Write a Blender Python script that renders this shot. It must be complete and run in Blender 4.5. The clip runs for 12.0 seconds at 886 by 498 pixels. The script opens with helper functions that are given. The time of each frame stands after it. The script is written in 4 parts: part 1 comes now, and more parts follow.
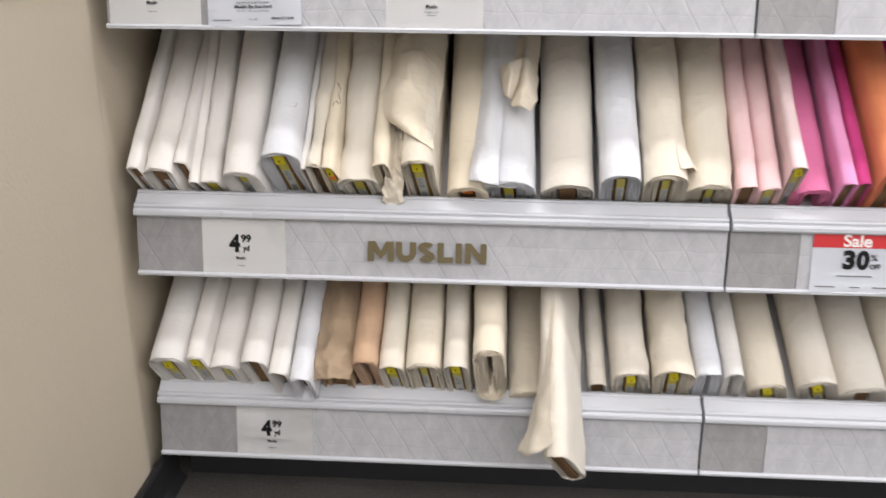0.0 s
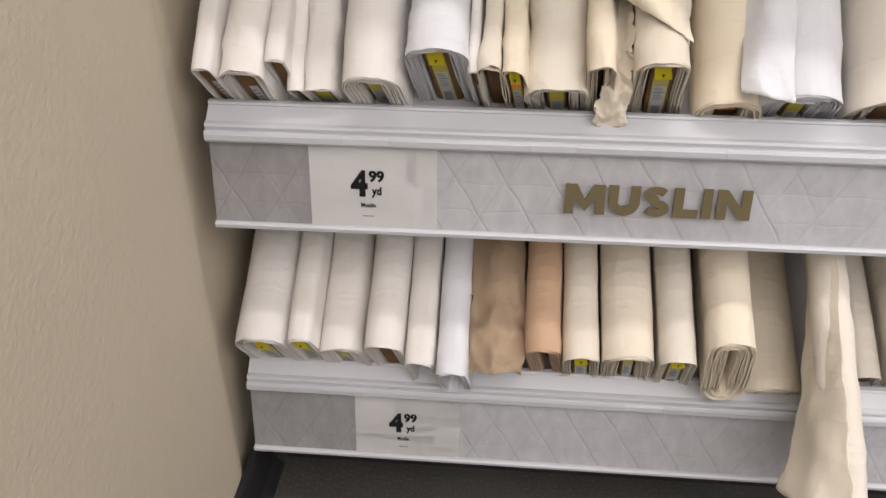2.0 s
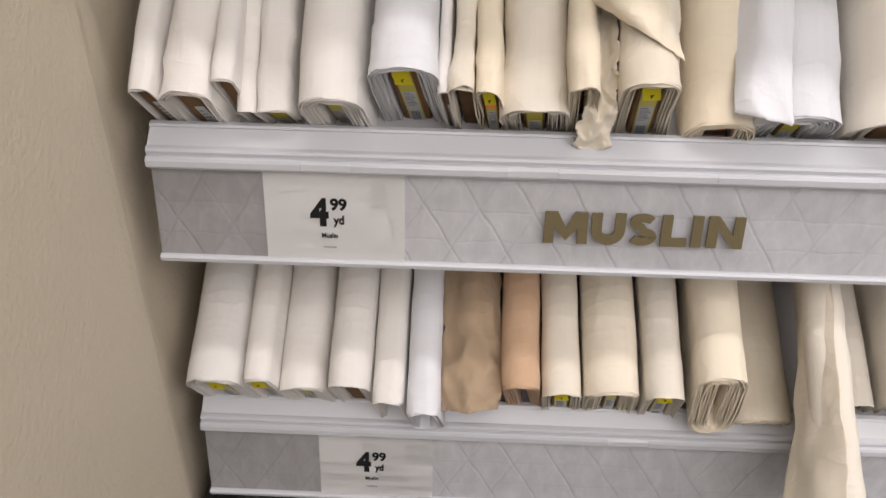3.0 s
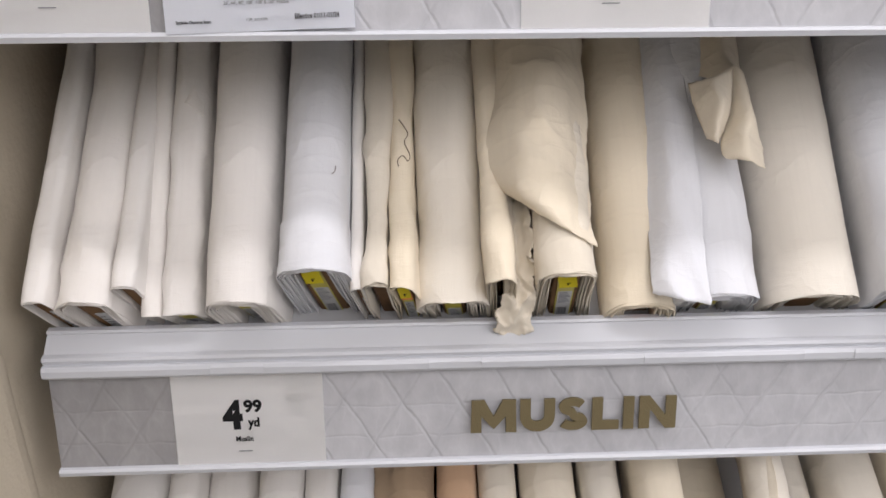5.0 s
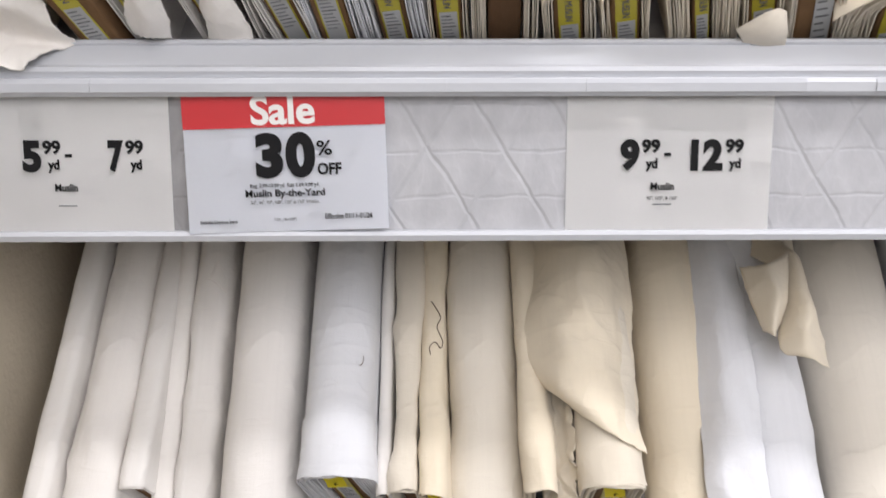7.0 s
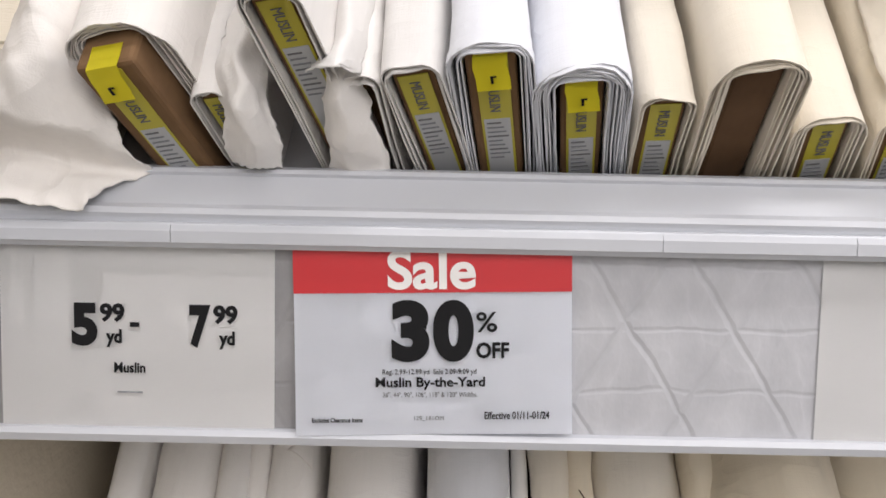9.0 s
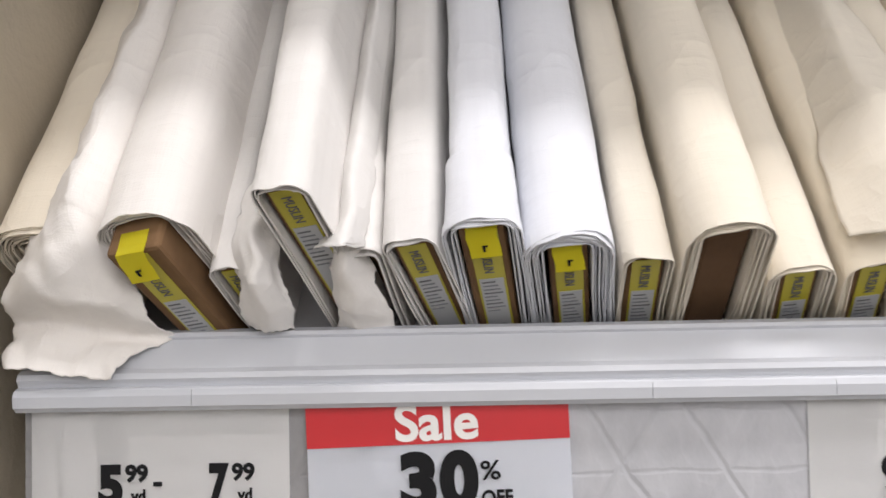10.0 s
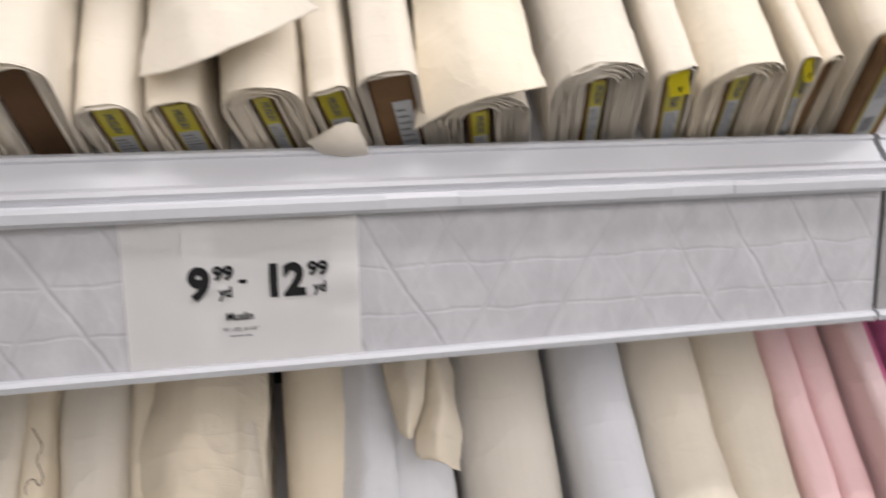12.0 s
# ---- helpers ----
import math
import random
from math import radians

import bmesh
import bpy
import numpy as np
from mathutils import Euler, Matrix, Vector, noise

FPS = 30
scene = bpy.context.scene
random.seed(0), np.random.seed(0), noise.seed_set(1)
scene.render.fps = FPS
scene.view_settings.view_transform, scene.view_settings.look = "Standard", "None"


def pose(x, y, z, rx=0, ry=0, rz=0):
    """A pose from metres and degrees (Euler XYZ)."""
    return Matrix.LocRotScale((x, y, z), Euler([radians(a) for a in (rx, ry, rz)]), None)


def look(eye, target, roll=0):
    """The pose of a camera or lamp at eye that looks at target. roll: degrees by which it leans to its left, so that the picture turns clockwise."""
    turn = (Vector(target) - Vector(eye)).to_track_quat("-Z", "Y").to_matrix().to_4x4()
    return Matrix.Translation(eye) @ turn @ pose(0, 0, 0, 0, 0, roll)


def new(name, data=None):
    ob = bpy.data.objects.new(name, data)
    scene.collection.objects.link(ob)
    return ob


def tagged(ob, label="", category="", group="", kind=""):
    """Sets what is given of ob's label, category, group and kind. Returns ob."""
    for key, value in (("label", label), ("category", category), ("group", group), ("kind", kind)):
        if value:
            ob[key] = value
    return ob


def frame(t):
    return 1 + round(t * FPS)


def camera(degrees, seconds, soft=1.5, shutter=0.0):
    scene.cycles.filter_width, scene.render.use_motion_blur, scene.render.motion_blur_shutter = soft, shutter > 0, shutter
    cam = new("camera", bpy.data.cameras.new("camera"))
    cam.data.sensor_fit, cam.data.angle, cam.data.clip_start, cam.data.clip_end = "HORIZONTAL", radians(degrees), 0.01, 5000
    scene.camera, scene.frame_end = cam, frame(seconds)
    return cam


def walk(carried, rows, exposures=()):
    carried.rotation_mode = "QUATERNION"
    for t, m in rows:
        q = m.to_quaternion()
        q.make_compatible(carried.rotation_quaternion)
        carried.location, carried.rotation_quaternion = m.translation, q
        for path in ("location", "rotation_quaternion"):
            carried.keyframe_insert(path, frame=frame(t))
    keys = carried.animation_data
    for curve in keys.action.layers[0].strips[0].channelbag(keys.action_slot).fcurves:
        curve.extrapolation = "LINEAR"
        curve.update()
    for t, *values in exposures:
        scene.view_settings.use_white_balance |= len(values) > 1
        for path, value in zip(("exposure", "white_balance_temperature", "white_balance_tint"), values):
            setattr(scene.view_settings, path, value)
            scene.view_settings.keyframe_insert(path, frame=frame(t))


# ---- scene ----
cam = camera(58.3, 12.0, shutter=0.27)
METRES, EYE, TILT, LEAN, TURN = 1.711, 1.2028, -20.0, -0.65, 2.86
ROWS = [
    (0.0, 0.0, 0.0, 0.0, 0.0, 0.0, -0.0),
    (0.5, -0.0151, 0.0895, 0.0451, 4.17, -0.35, 0.17),
    (1.0, -0.0597, 0.1851, 0.0525, 5.63, -5.24, -1.91),
    (1.5, -0.1309, 0.2896, 0.077, 2.54, -10.02, -0.32),
    (2.0, -0.1658, 0.3376, 0.0883, 1.93, -11.99, -0.14),
    (2.5, -0.1727, 0.3733, 0.0973, 0.57, -13.34, -0.18),
    (4.5, -0.1534, 0.4158, 0.1407, -3.29, -6.05, 2.04),
    (5.0, -0.147, 0.4223, 0.1515, -4.65, -3.9, 2.56),
    (5.5, -0.1446, 0.4289, 0.1617, -5.44, -2.88, 2.24),
    (6.0, -0.1454, 0.441, 0.1755, -5.59, -1.69, 2.06),
    (6.5, -0.143, 0.4473, 0.1913, -3.46, 1.01, 2.0),
    (7.0, -0.1486, 0.4568, 0.2157, -2.9, 2.53, 1.79),
    (7.5, -0.164, 0.4836, 0.2415, -0.43, 4.31, 0.71),
    (9.5, -0.2214, 0.574, 0.2922, -3.0, 8.39, 0.58),
    (10.0, -0.212, 0.542, 0.3033, -1.3, 12.87, 2.49),
    (10.5, -0.1783, 0.5207, 0.2951, -3.0, 12.83, 3.63),
    (11.0, -0.1351, 0.4926, 0.2785, -5.19, 11.53, 4.12),
    (11.5, -0.0853, 0.4636, 0.2559, -8.47, 9.55, 3.78),
    (12.0, -0.0342, 0.4673, 0.2479, -17.38, 5.08, 6.8),
]
path = [(t, pose(0.714, -1.5427, EYE, TILT, LEAN, TURN) @ pose(METRES * x, METRES * y, METRES * z, 90 + pitch, roll, yaw)) for t, x, y, z, yaw, pitch, roll in ROWS if t < 10.9]
path += [
    (11.0, look((0.467, -0.571, 1.401), (0.474, 1.380, 0.960), -1.9)),
    (11.5, look((0.538, -0.616, 1.385), (0.708, 1.309, 0.903), 1.0)),
    (12.0, look((0.640, -0.608, 1.381), (1.074, 1.232, 0.730), 1.2)),
]
STOPS = [(0.0, -0.32, 6450, 12), (0.5, -0.60, 6480, 13), (1.0, -0.51, 6600, 14), (2.5, -0.52, 6750, 15), (4.5, -0.46, 6450, 14), (5.5, -0.54, 6380, 15), (7.0, -0.38, 6330, 13), (9.5, -0.50, 6480, 13), (10.5, -0.50, 6380, 12), (12.0, -0.68, 6520, 14)]
walk(cam, path, STOPS)

# ---- light ----
world = bpy.data.worlds.new("world")
scene.world = world
world.use_nodes = True
world.node_tree.nodes["Background"].inputs[0].default_value = (1.0, 0.98, 0.95, 1)
world.node_tree.nodes["Background"].inputs[1].default_value = 0.15


def strip_lamp(x, y, z, length, width, watts):
    """A rectangular lamp under the shop ceiling: a row of fluorescent tubes, or a broad added fill."""
    data = bpy.data.lights.new("ceiling_lamp", "AREA")
    data.shape, data.size, data.size_y = "RECTANGLE", length, width
    data.energy, data.color = watts, (1.0, 0.98, 0.975)
    ob = new("ceiling_lamp", data)
    ob.matrix_world = pose(x, y, z)
    return ob


strip_lamp(1.2, -0.26, 2.50, 6.0, 0.16, 60)
# added soft fill, one broad sheet in place of unseen rows further out
strip_lamp(1.5, -3.7, 2.95, 9.0, 4.8, 575)


# ---- materials ----
def shader(name, rough=0.6, metal=0.0, spec=0.5):
    """A node material with its Principled node, and short hands to add nodes."""
    m = bpy.data.materials.new(name)
    m.use_nodes = True
    t = m.node_tree
    p = t.nodes["Principled BSDF"]
    p.inputs["Roughness"].default_value = rough
    p.inputs["Metallic"].default_value = metal
    p.inputs["Specular IOR Level"].default_value = spec
    return m, t, p


def node(t, kind, **inputs):
    n = t.nodes.new(kind)
    for k, v in inputs.items():
        n.inputs[k.replace("_", " ")].default_value = v
    return n


def mix_colour(t, fac, a, b):
    n = t.nodes.new("ShaderNodeMix")
    n.data_type = "RGBA"
    for sock, v in ((n.inputs[0], fac), (n.inputs[6], a), (n.inputs[7], b)):
        if isinstance(v, bpy.types.NodeSocket):
            t.links.new(v, sock)
        else:
            sock.default_value = v if isinstance(v, (int, float)) else (*v, 1)
    return n.outputs[2]


def maths(t, op, a, b=0.0, c=None):
    n = t.nodes.new("ShaderNodeMath")
    n.operation = op
    for i, v in enumerate((a, b) if c is None else (a, b, c)):
        if isinstance(v, bpy.types.NodeSocket):
            t.links.new(v, n.inputs[i])
        else:
            n.inputs[i].default_value = v
    return n.outputs[0]


def noise_of(t, coord, scale, detail=3, stretch=(1, 1, 1), rough=0.55):
    mp = node(t, "ShaderNodeMapping", Scale=stretch)
    t.links.new(coord, mp.inputs[0])
    n = node(t, "ShaderNodeTexNoise", Scale=scale, Detail=detail, Roughness=rough)
    t.links.new(mp.outputs[0], n.inputs["Vector"])
    return n.outputs["Fac"]


def bump(t, p, height, strength, distance, after=None):
    b = node(t, "ShaderNodeBump", Strength=strength, Distance=distance)
    t.links.new(height, b.inputs["Height"])
    if after is not None:
        t.links.new(after, b.inputs["Normal"])
    t.links.new(b.outputs[0], p.inputs["Normal"])
    return b.outputs[0]


def ramp(t, fac, lo, hi):
    n = node(t, "ShaderNodeMapRange")
    n.inputs[1].default_value, n.inputs[2].default_value = lo, hi
    t.links.new(fac, n.inputs[0])
    return n.outputs[0]


def cloth(name, colour, deep, weave=900.0, vary=0.06, crease=0.5):
    """Plain-weave cotton: slubs and weave along both threads, soft creases, a little fuzz."""
    m, t, p = shader(name, 0.92, spec=0.15)
    co = node(t, "ShaderNodeTexCoord").outputs["Object"]
    info = t.nodes.new("ShaderNodeObjectInfo").outputs["Random"]
    warp = noise_of(t, co, weave, 1, (1.0, 0.08, 1.0))
    weft = noise_of(t, co, weave, 1, (0.08, 1.0, 0.08))
    weave_h = maths(t, "ADD", warp, weft)
    blotch = noise_of(t, co, 9.0, 4)
    slub = ramp(t, noise_of(t, co, 160.0, 2, (1, 0.05, 1)), 0.45, 0.8)
    c = mix_colour(t, blotch, deep, colour)
    c = mix_colour(t, maths(t, "MULTIPLY", slub, vary * 1.6), c, tuple(v * 0.72 for v in deep))
    hue = node(t, "ShaderNodeHueSaturation")
    t.links.new(c, hue.inputs["Color"])
    t.links.new(maths(t, "MULTIPLY_ADD", info, vary * 2, 1 - vary), hue.inputs["Value"])
    t.links.new(maths(t, "MULTIPLY_ADD", info, 0.5, 0.75), hue.inputs["Saturation"])
    t.links.new(hue.outputs[0], p.inputs["Base Color"])
    p.inputs["Sheen Weight"].default_value = 0.12
    p.inputs["Sheen Roughness"].default_value = 0.6
    fold = noise_of(t, co, 11.0, 3, (1.0, 0.7, 1.0), 0.45)
    b = bump(t, p, fold, crease, 0.006)
    for size, stretch, deep_by in ((8.0, (1.3, 1.0, 1.0), 0.0050), (15.0, (0.5, 1.5, 0.6), 0.0030), (34.0, (0.8, 1.0, 0.9), 0.0014)):
        soft = noise_of(t, co, size, 2, stretch, 0.4)
        line = maths(t, "SUBTRACT", 1.0, maths(t, "ABSOLUTE", maths(t, "MULTIPLY_ADD", soft, 2.0, -1.0)))
        b = bump(t, p, maths(t, "POWER", line, 7.0), crease * 0.6, deep_by, b)
    bump(t, p, weave_h, 0.35, 0.0006, b)
    return m


def paint(name, colour, rough, relief=0.0, size=120.0, dirt=0.08, spec=0.5):
    """Painted or moulded surface with faint mottling and relief."""
    m, t, p = shader(name, rough, spec=spec)
    co = node(t, "ShaderNodeTexCoord").outputs["Object"]
    big = noise_of(t, co, 2.3, 5)
    fine = noise_of(t, co, 45.0, 3)
    c = mix_colour(t, ramp(t, big, 0.3, 0.75), colour, tuple(v * (1 - dirt) for v in colour))
    c = mix_colour(t, maths(t, "MULTIPLY", ramp(t, fine, 0.5, 0.9), dirt), c, tuple(v * 0.6 for v in colour))
    t.links.new(c, p.inputs["Base Color"])
    t.links.new(maths(t, "MULTIPLY_ADD", fine, 0.1, rough - 0.05), p.inputs["Roughness"])
    if relief:
        bump(t, p, noise_of(t, co, size, 2), relief, 0.002)
    return m


def card_board(name, colour):
    """Corrugated brown card: flutes, scuffs and dents."""
    m, t, p = shader(name, 0.85, spec=0.2)
    co = node(t, "ShaderNodeTexCoord").outputs["Object"]
    scuff = ramp(t, noise_of(t, co, 35.0, 4), 0.35, 0.75)
    fibre = noise_of(t, co, 320.0, 2, (1, 0.1, 0.3))
    c = mix_colour(t, scuff, colour, tuple(v * 0.72 for v in colour))
    c = mix_colour(t, maths(t, "MULTIPLY", fibre, 0.4), c, tuple(min(1, v * 1.3) for v in colour))
    t.links.new(c, p.inputs["Base Color"])
    bump(t, p, noise_of(t, co, 60.0, 3), 0.4, 0.002)
    return m


def quilt(name, colour, deep):
    """Printed quilt: stitched diagonals both ways, faint courses, puckered cloth between."""
    m, t, p = shader(name, 0.5, spec=0.4)
    co = node(t, "ShaderNodeTexCoord").outputs["Object"]
    sep = t.nodes.new("ShaderNodeSeparateXYZ")
    t.links.new(co, sep.inputs[0])
    x, z = sep.outputs["X"], sep.outputs["Z"]
    wob = maths(t, "MULTIPLY", noise_of(t, co, 22.0, 3), 0.012)
    lines = None
    for slope, pitch in ((0.62, 0.066), (-0.62, 0.073)):
        s = maths(t, "ADD", maths(t, "MULTIPLY_ADD", z, slope, x), wob)
        near = maths(t, "PINGPONG", s, pitch / 2)
        mask = noise_of(t, co, 2.6, 1, (1, 1, 0.1))
        mask = ramp(t, mask, 0.40, 0.52) if slope > 0 else maths(t, "SUBTRACT", 1.0, ramp(t, mask, 0.47, 0.60))
        stitch = maths(t, "MULTIPLY", maths(t, "SUBTRACT", 1.0, ramp(t, near, 0.0004, 0.0034)), mask)
        lines = stitch if lines is None else maths(t, "MAXIMUM", lines, stitch)
    course = maths(t, "PINGPONG", maths(t, "ADD", z, wob), 0.02)
    course = maths(t, "MULTIPLY", maths(t, "SUBTRACT", 1.0, ramp(t, course, 0.0004, 0.002)), 0.35)
    lines = maths(t, "MAXIMUM", lines, course)
    pucker = noise_of(t, co, 38.0, 4, (1.0, 1.0, 0.55), 0.65)
    soft = noise_of(t, co, 26.0, 2, (1.0, 1.0, 0.6), 0.5)
    line = maths(t, "SUBTRACT", 1.0, maths(t, "ABSOLUTE", maths(t, "MULTIPLY_ADD", soft, 2.0, -1.0)))
    pucker = maths(t, "MULTIPLY_ADD", maths(t, "POWER", line, 9.0), 0.16, maths(t, "MULTIPLY", pucker, 0.9))
    tone = mix_colour(t, ramp(t, pucker, 0.35, 0.72), deep, colour)
    tone = mix_colour(t, maths(t, "MULTIPLY", lines, 0.20), tone, tuple(v * 0.75 for v in deep))
    t.links.new(tone, p.inputs["Base Color"])
    h = maths(t, "SUBTRACT", maths(t, "MULTIPLY", pucker, 0.8), maths(t, "MULTIPLY", lines, 0.8))
    bump(t, p, h, 0.27, 0.004)
    return m


def floor_mat():
    m, t, p = shader("worn_grey_floor", 0.45)
    co = node(t, "ShaderNodeTexCoord").outputs["Object"]
    speck = noise_of(t, co, 160.0, 3)
    big = noise_of(t, co, 4.0, 5)
    c = mix_colour(t, ramp(t, big, 0.3, 0.7), (0.055, 0.052, 0.047), (0.085, 0.081, 0.074))
    c = mix_colour(t, ramp(t, speck, 0.52, 0.7), c, (0.115, 0.11, 0.10))
    t.links.new(c, p.inputs["Base Color"])
    bump(t, p, speck, 0.15, 0.001)
    return m


WHITE = cloth("white_cotton", (0.79, 0.765, 0.735), (0.74, 0.712, 0.68))
COOL = cloth("bleached_cotton", (0.735, 0.745, 0.775), (0.69, 0.70, 0.735))
CREAM = cloth("natural_muslin", (0.76, 0.69, 0.57), (0.71, 0.635, 0.51))
PALE = cloth("pale_muslin", (0.775, 0.715, 0.615), (0.73, 0.67, 0.565))
TAN = cloth("tan_muslin", (0.43, 0.315, 0.205), (0.37, 0.265, 0.17))
PEACH = cloth("peach_muslin", (0.60, 0.425, 0.30), (0.54, 0.375, 0.26))
BLUSH = cloth("blush_cotton", (0.87, 0.62, 0.62), (0.83, 0.57, 0.57))
ROSE = cloth("pale_rose_cotton", (0.88, 0.66, 0.66), (0.84, 0.62, 0.62))
MAGENTA = cloth("magenta_cotton", (0.76, 0.035, 0.30), (0.68, 0.028, 0.25))
ORCHID = cloth("orchid_cotton", (0.80, 0.40, 0.62), (0.75, 0.35, 0.56))
FUCHSIA = cloth("fuchsia_cotton", (0.62, 0.015, 0.22), (0.55, 0.012, 0.19))
CORAL = cloth("coral_cotton", (0.84, 0.34, 0.20), (0.78, 0.30, 0.17))
KRAFT = card_board("brown_card", (0.18, 0.104, 0.052))
KRAFT_DARK = card_board("dark_brown_card", (0.12, 0.068, 0.036))
YELLOW = paint("yellow_sticker", (0.86, 0.76, 0.03), 0.45, dirt=0.05)
OLIVE_YELLOW = paint("yellow_label", (0.47, 0.41, 0.035), 0.4, dirt=0.08)
LABEL_GREY = paint("pale_label_paper", (0.44, 0.45, 0.46), 0.5, dirt=0.1)
INK = paint("black_ink", (0.015, 0.015, 0.016), 0.85, dirt=0.0, spec=0.1)
GREY_INK = paint("grey_ink", (0.16, 0.16, 0.165), 0.85, dirt=0.0, spec=0.1)
SOFT_INK = paint("soft_ink", (0.22, 0.225, 0.24), 0.85, dirt=0.0, spec=0.1)
RED_INK = paint("red_print", (0.58, 0.028, 0.034), 0.4, dirt=0.04)
WHITE_INK = paint("white_print", (0.86, 0.84, 0.82), 0.4, dirt=0.02)
ORANGE = paint("orange_sticker", (0.85, 0.22, 0.03), 0.5, dirt=0.05)
SALE_PAPER = paint("bright_white_card_paper", (0.86, 0.88, 0.93), 0.42, dirt=0.03)
PAPER = paint("white_card_paper", (0.88, 0.875, 0.87), 0.42, dirt=0.03)
PLASTIC = paint("white_plastic_lip", (0.56, 0.575, 0.61), 0.3, relief=0.05, size=30, dirt=0.03)
STRIP = paint("glossy_white_strip", (0.53, 0.545, 0.58), 0.15, dirt=0.04)
METAL = paint("grey_enamelled_steel", (0.42, 0.42, 0.43), 0.4, dirt=0.1)
# near black: shade in the gaps between bolts is put into the deck's colour
DECK = paint("gap_shade_steel", (0.03, 0.03, 0.032), 0.55, dirt=0.1)
DARK = paint("black_base_paint", (0.018, 0.018, 0.020), 0.45, relief=0.1, dirt=0.2)
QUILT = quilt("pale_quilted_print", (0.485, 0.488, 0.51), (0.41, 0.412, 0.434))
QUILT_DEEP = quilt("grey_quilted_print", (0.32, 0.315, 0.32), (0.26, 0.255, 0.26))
LETTER = paint("olive_brown_felt", (0.145, 0.115, 0.055), 0.8, relief=0.3, size=400, dirt=0.2)
WALL = paint("beige_wall_paint", (0.54, 0.475, 0.37), 0.6, relief=0.6, size=130, dirt=0.05)
PLAIN = paint("white_wall_paint", (0.7, 0.69, 0.66), 0.7, dirt=0.05)
THREAD = paint("brown_thread", (0.10, 0.05, 0.025), 0.9, dirt=0.1)
FLOOR = floor_mat()


# ---- mesh helpers ----
def mesh_object(name, bm, material, parent=None, label="", smooth=False):
    data = bpy.data.meshes.new(name)
    bmesh.ops.recalc_face_normals(bm, faces=bm.faces)
    bm.to_mesh(data)
    bm.free()
    data.materials.append(material)
    for f in data.polygons:
        f.use_smooth = smooth
    ob = new(name, data)
    if parent is not None:
        ob.parent = parent
    if label:
        tagged(ob, label)
    return ob


def part(name, bm, material, parent, label="", smooth=False):
    return mesh_object(name, bm, material, parent, label, smooth)


def box(bm, x0, x1, y0, y1, z0, z1, bevel=0.0):
    made = bmesh.ops.create_cube(bm, size=1.0)["verts"]
    for v in made:
        v.co = (x0 + (v.co.x + 0.5) * (x1 - x0), y0 + (v.co.y + 0.5) * (y1 - y0), z0 + (v.co.z + 0.5) * (z1 - z0))
    if bevel:
        edges = {e for v in made for e in v.link_edges}
        bmesh.ops.bevel(bm, geom=list(edges), offset=bevel, segments=2, affect="EDGES", profile=0.5)
    return made


def profile(bm, points, x0, x1, cuts=1):
    """A closed (y, z) outline drawn out along x."""
    rings = []
    for i in range(cuts + 1):
        x = x0 + (x1 - x0) * i / cuts
        rings.append([bm.verts.new((x, y, z)) for y, z in points])
    n = len(points)
    for a, b in zip(rings, rings[1:]):
        for i in range(n):
            bm.faces.new((a[i], a[(i + 1) % n], b[(i + 1) % n], b[i]))
    bm.faces.new(rings[0])
    bm.faces.new(rings[-1][::-1])


def thing(name, m, label, category, group="", kind=""):
    ob = new(name)
    ob.empty_display_size = 0.05
    ob.matrix_basis = m
    return tagged(ob, label, category, group, kind)


def lettering(name, text, size, material, parent, x, z, y=-0.0006, bold=0.0, squeeze=1.0, align="CENTER", depth=0.0002, shear=0.0, label="", flip=0.0, fit=None):
    """Words as a thin mesh standing in the x-z plane, facing -y; fit: the x0, x1, z0, z1 that they fill."""
    cu = bpy.data.curves.new(name, "FONT")
    cu.body, cu.size, cu.offset, cu.extrude, cu.align_x = text, size, bold, depth, align
    cu.shear, cu.resolution_u = shear, 8 if fit and fit[3] - fit[2] > 0.02 else 3
    tmp = new("tmp", cu)
    data = bpy.data.meshes.new_from_object(tmp.evaluated_get(bpy.context.evaluated_depsgraph_get()))
    bpy.data.objects.remove(tmp)
    data.transform(pose(x, y, z) @ pose(0, 0, 0, 0, flip, 0) @ pose(0, 0, 0, 90) @ Matrix.Diagonal((squeeze, 1, 1, 1)))
    if fit:
        xs, zs = [v.co.x for v in data.vertices], [v.co.z for v in data.vertices]
        sx, sz = (fit[1] - fit[0]) / (max(xs) - min(xs)), (fit[3] - fit[2]) / (max(zs) - min(zs))
        data.transform(pose(fit[0], 0, fit[2]) @ Matrix.Diagonal((sx, 1, sz, 1)) @ pose(-min(xs), 0, -min(zs)))
    data.materials.clear()
    data.materials.append(material)
    ob = new(name, data)
    ob.parent = parent
    if label:
        tagged(ob, label)
    return ob


def bar(name, x0, x1, z0, z1, material, parent, y=-0.0007):
    bm = bmesh.new()
    box(bm, x0, x1, y - 0.0002, y + 0.0002, z0, z1)
    return part(name, bm, material, parent)


# ---- the setting ----
def slab(name, material, x0, x1, y0, y1, z0, z1, label, bevel=0.0):
    bm = bmesh.new()
    box(bm, x0, x1, y0, y1, z0, z1, bevel)
    ob = mesh_object(name, bm, material)
    return tagged(ob, label, name.split("_")[0], kind="structure")


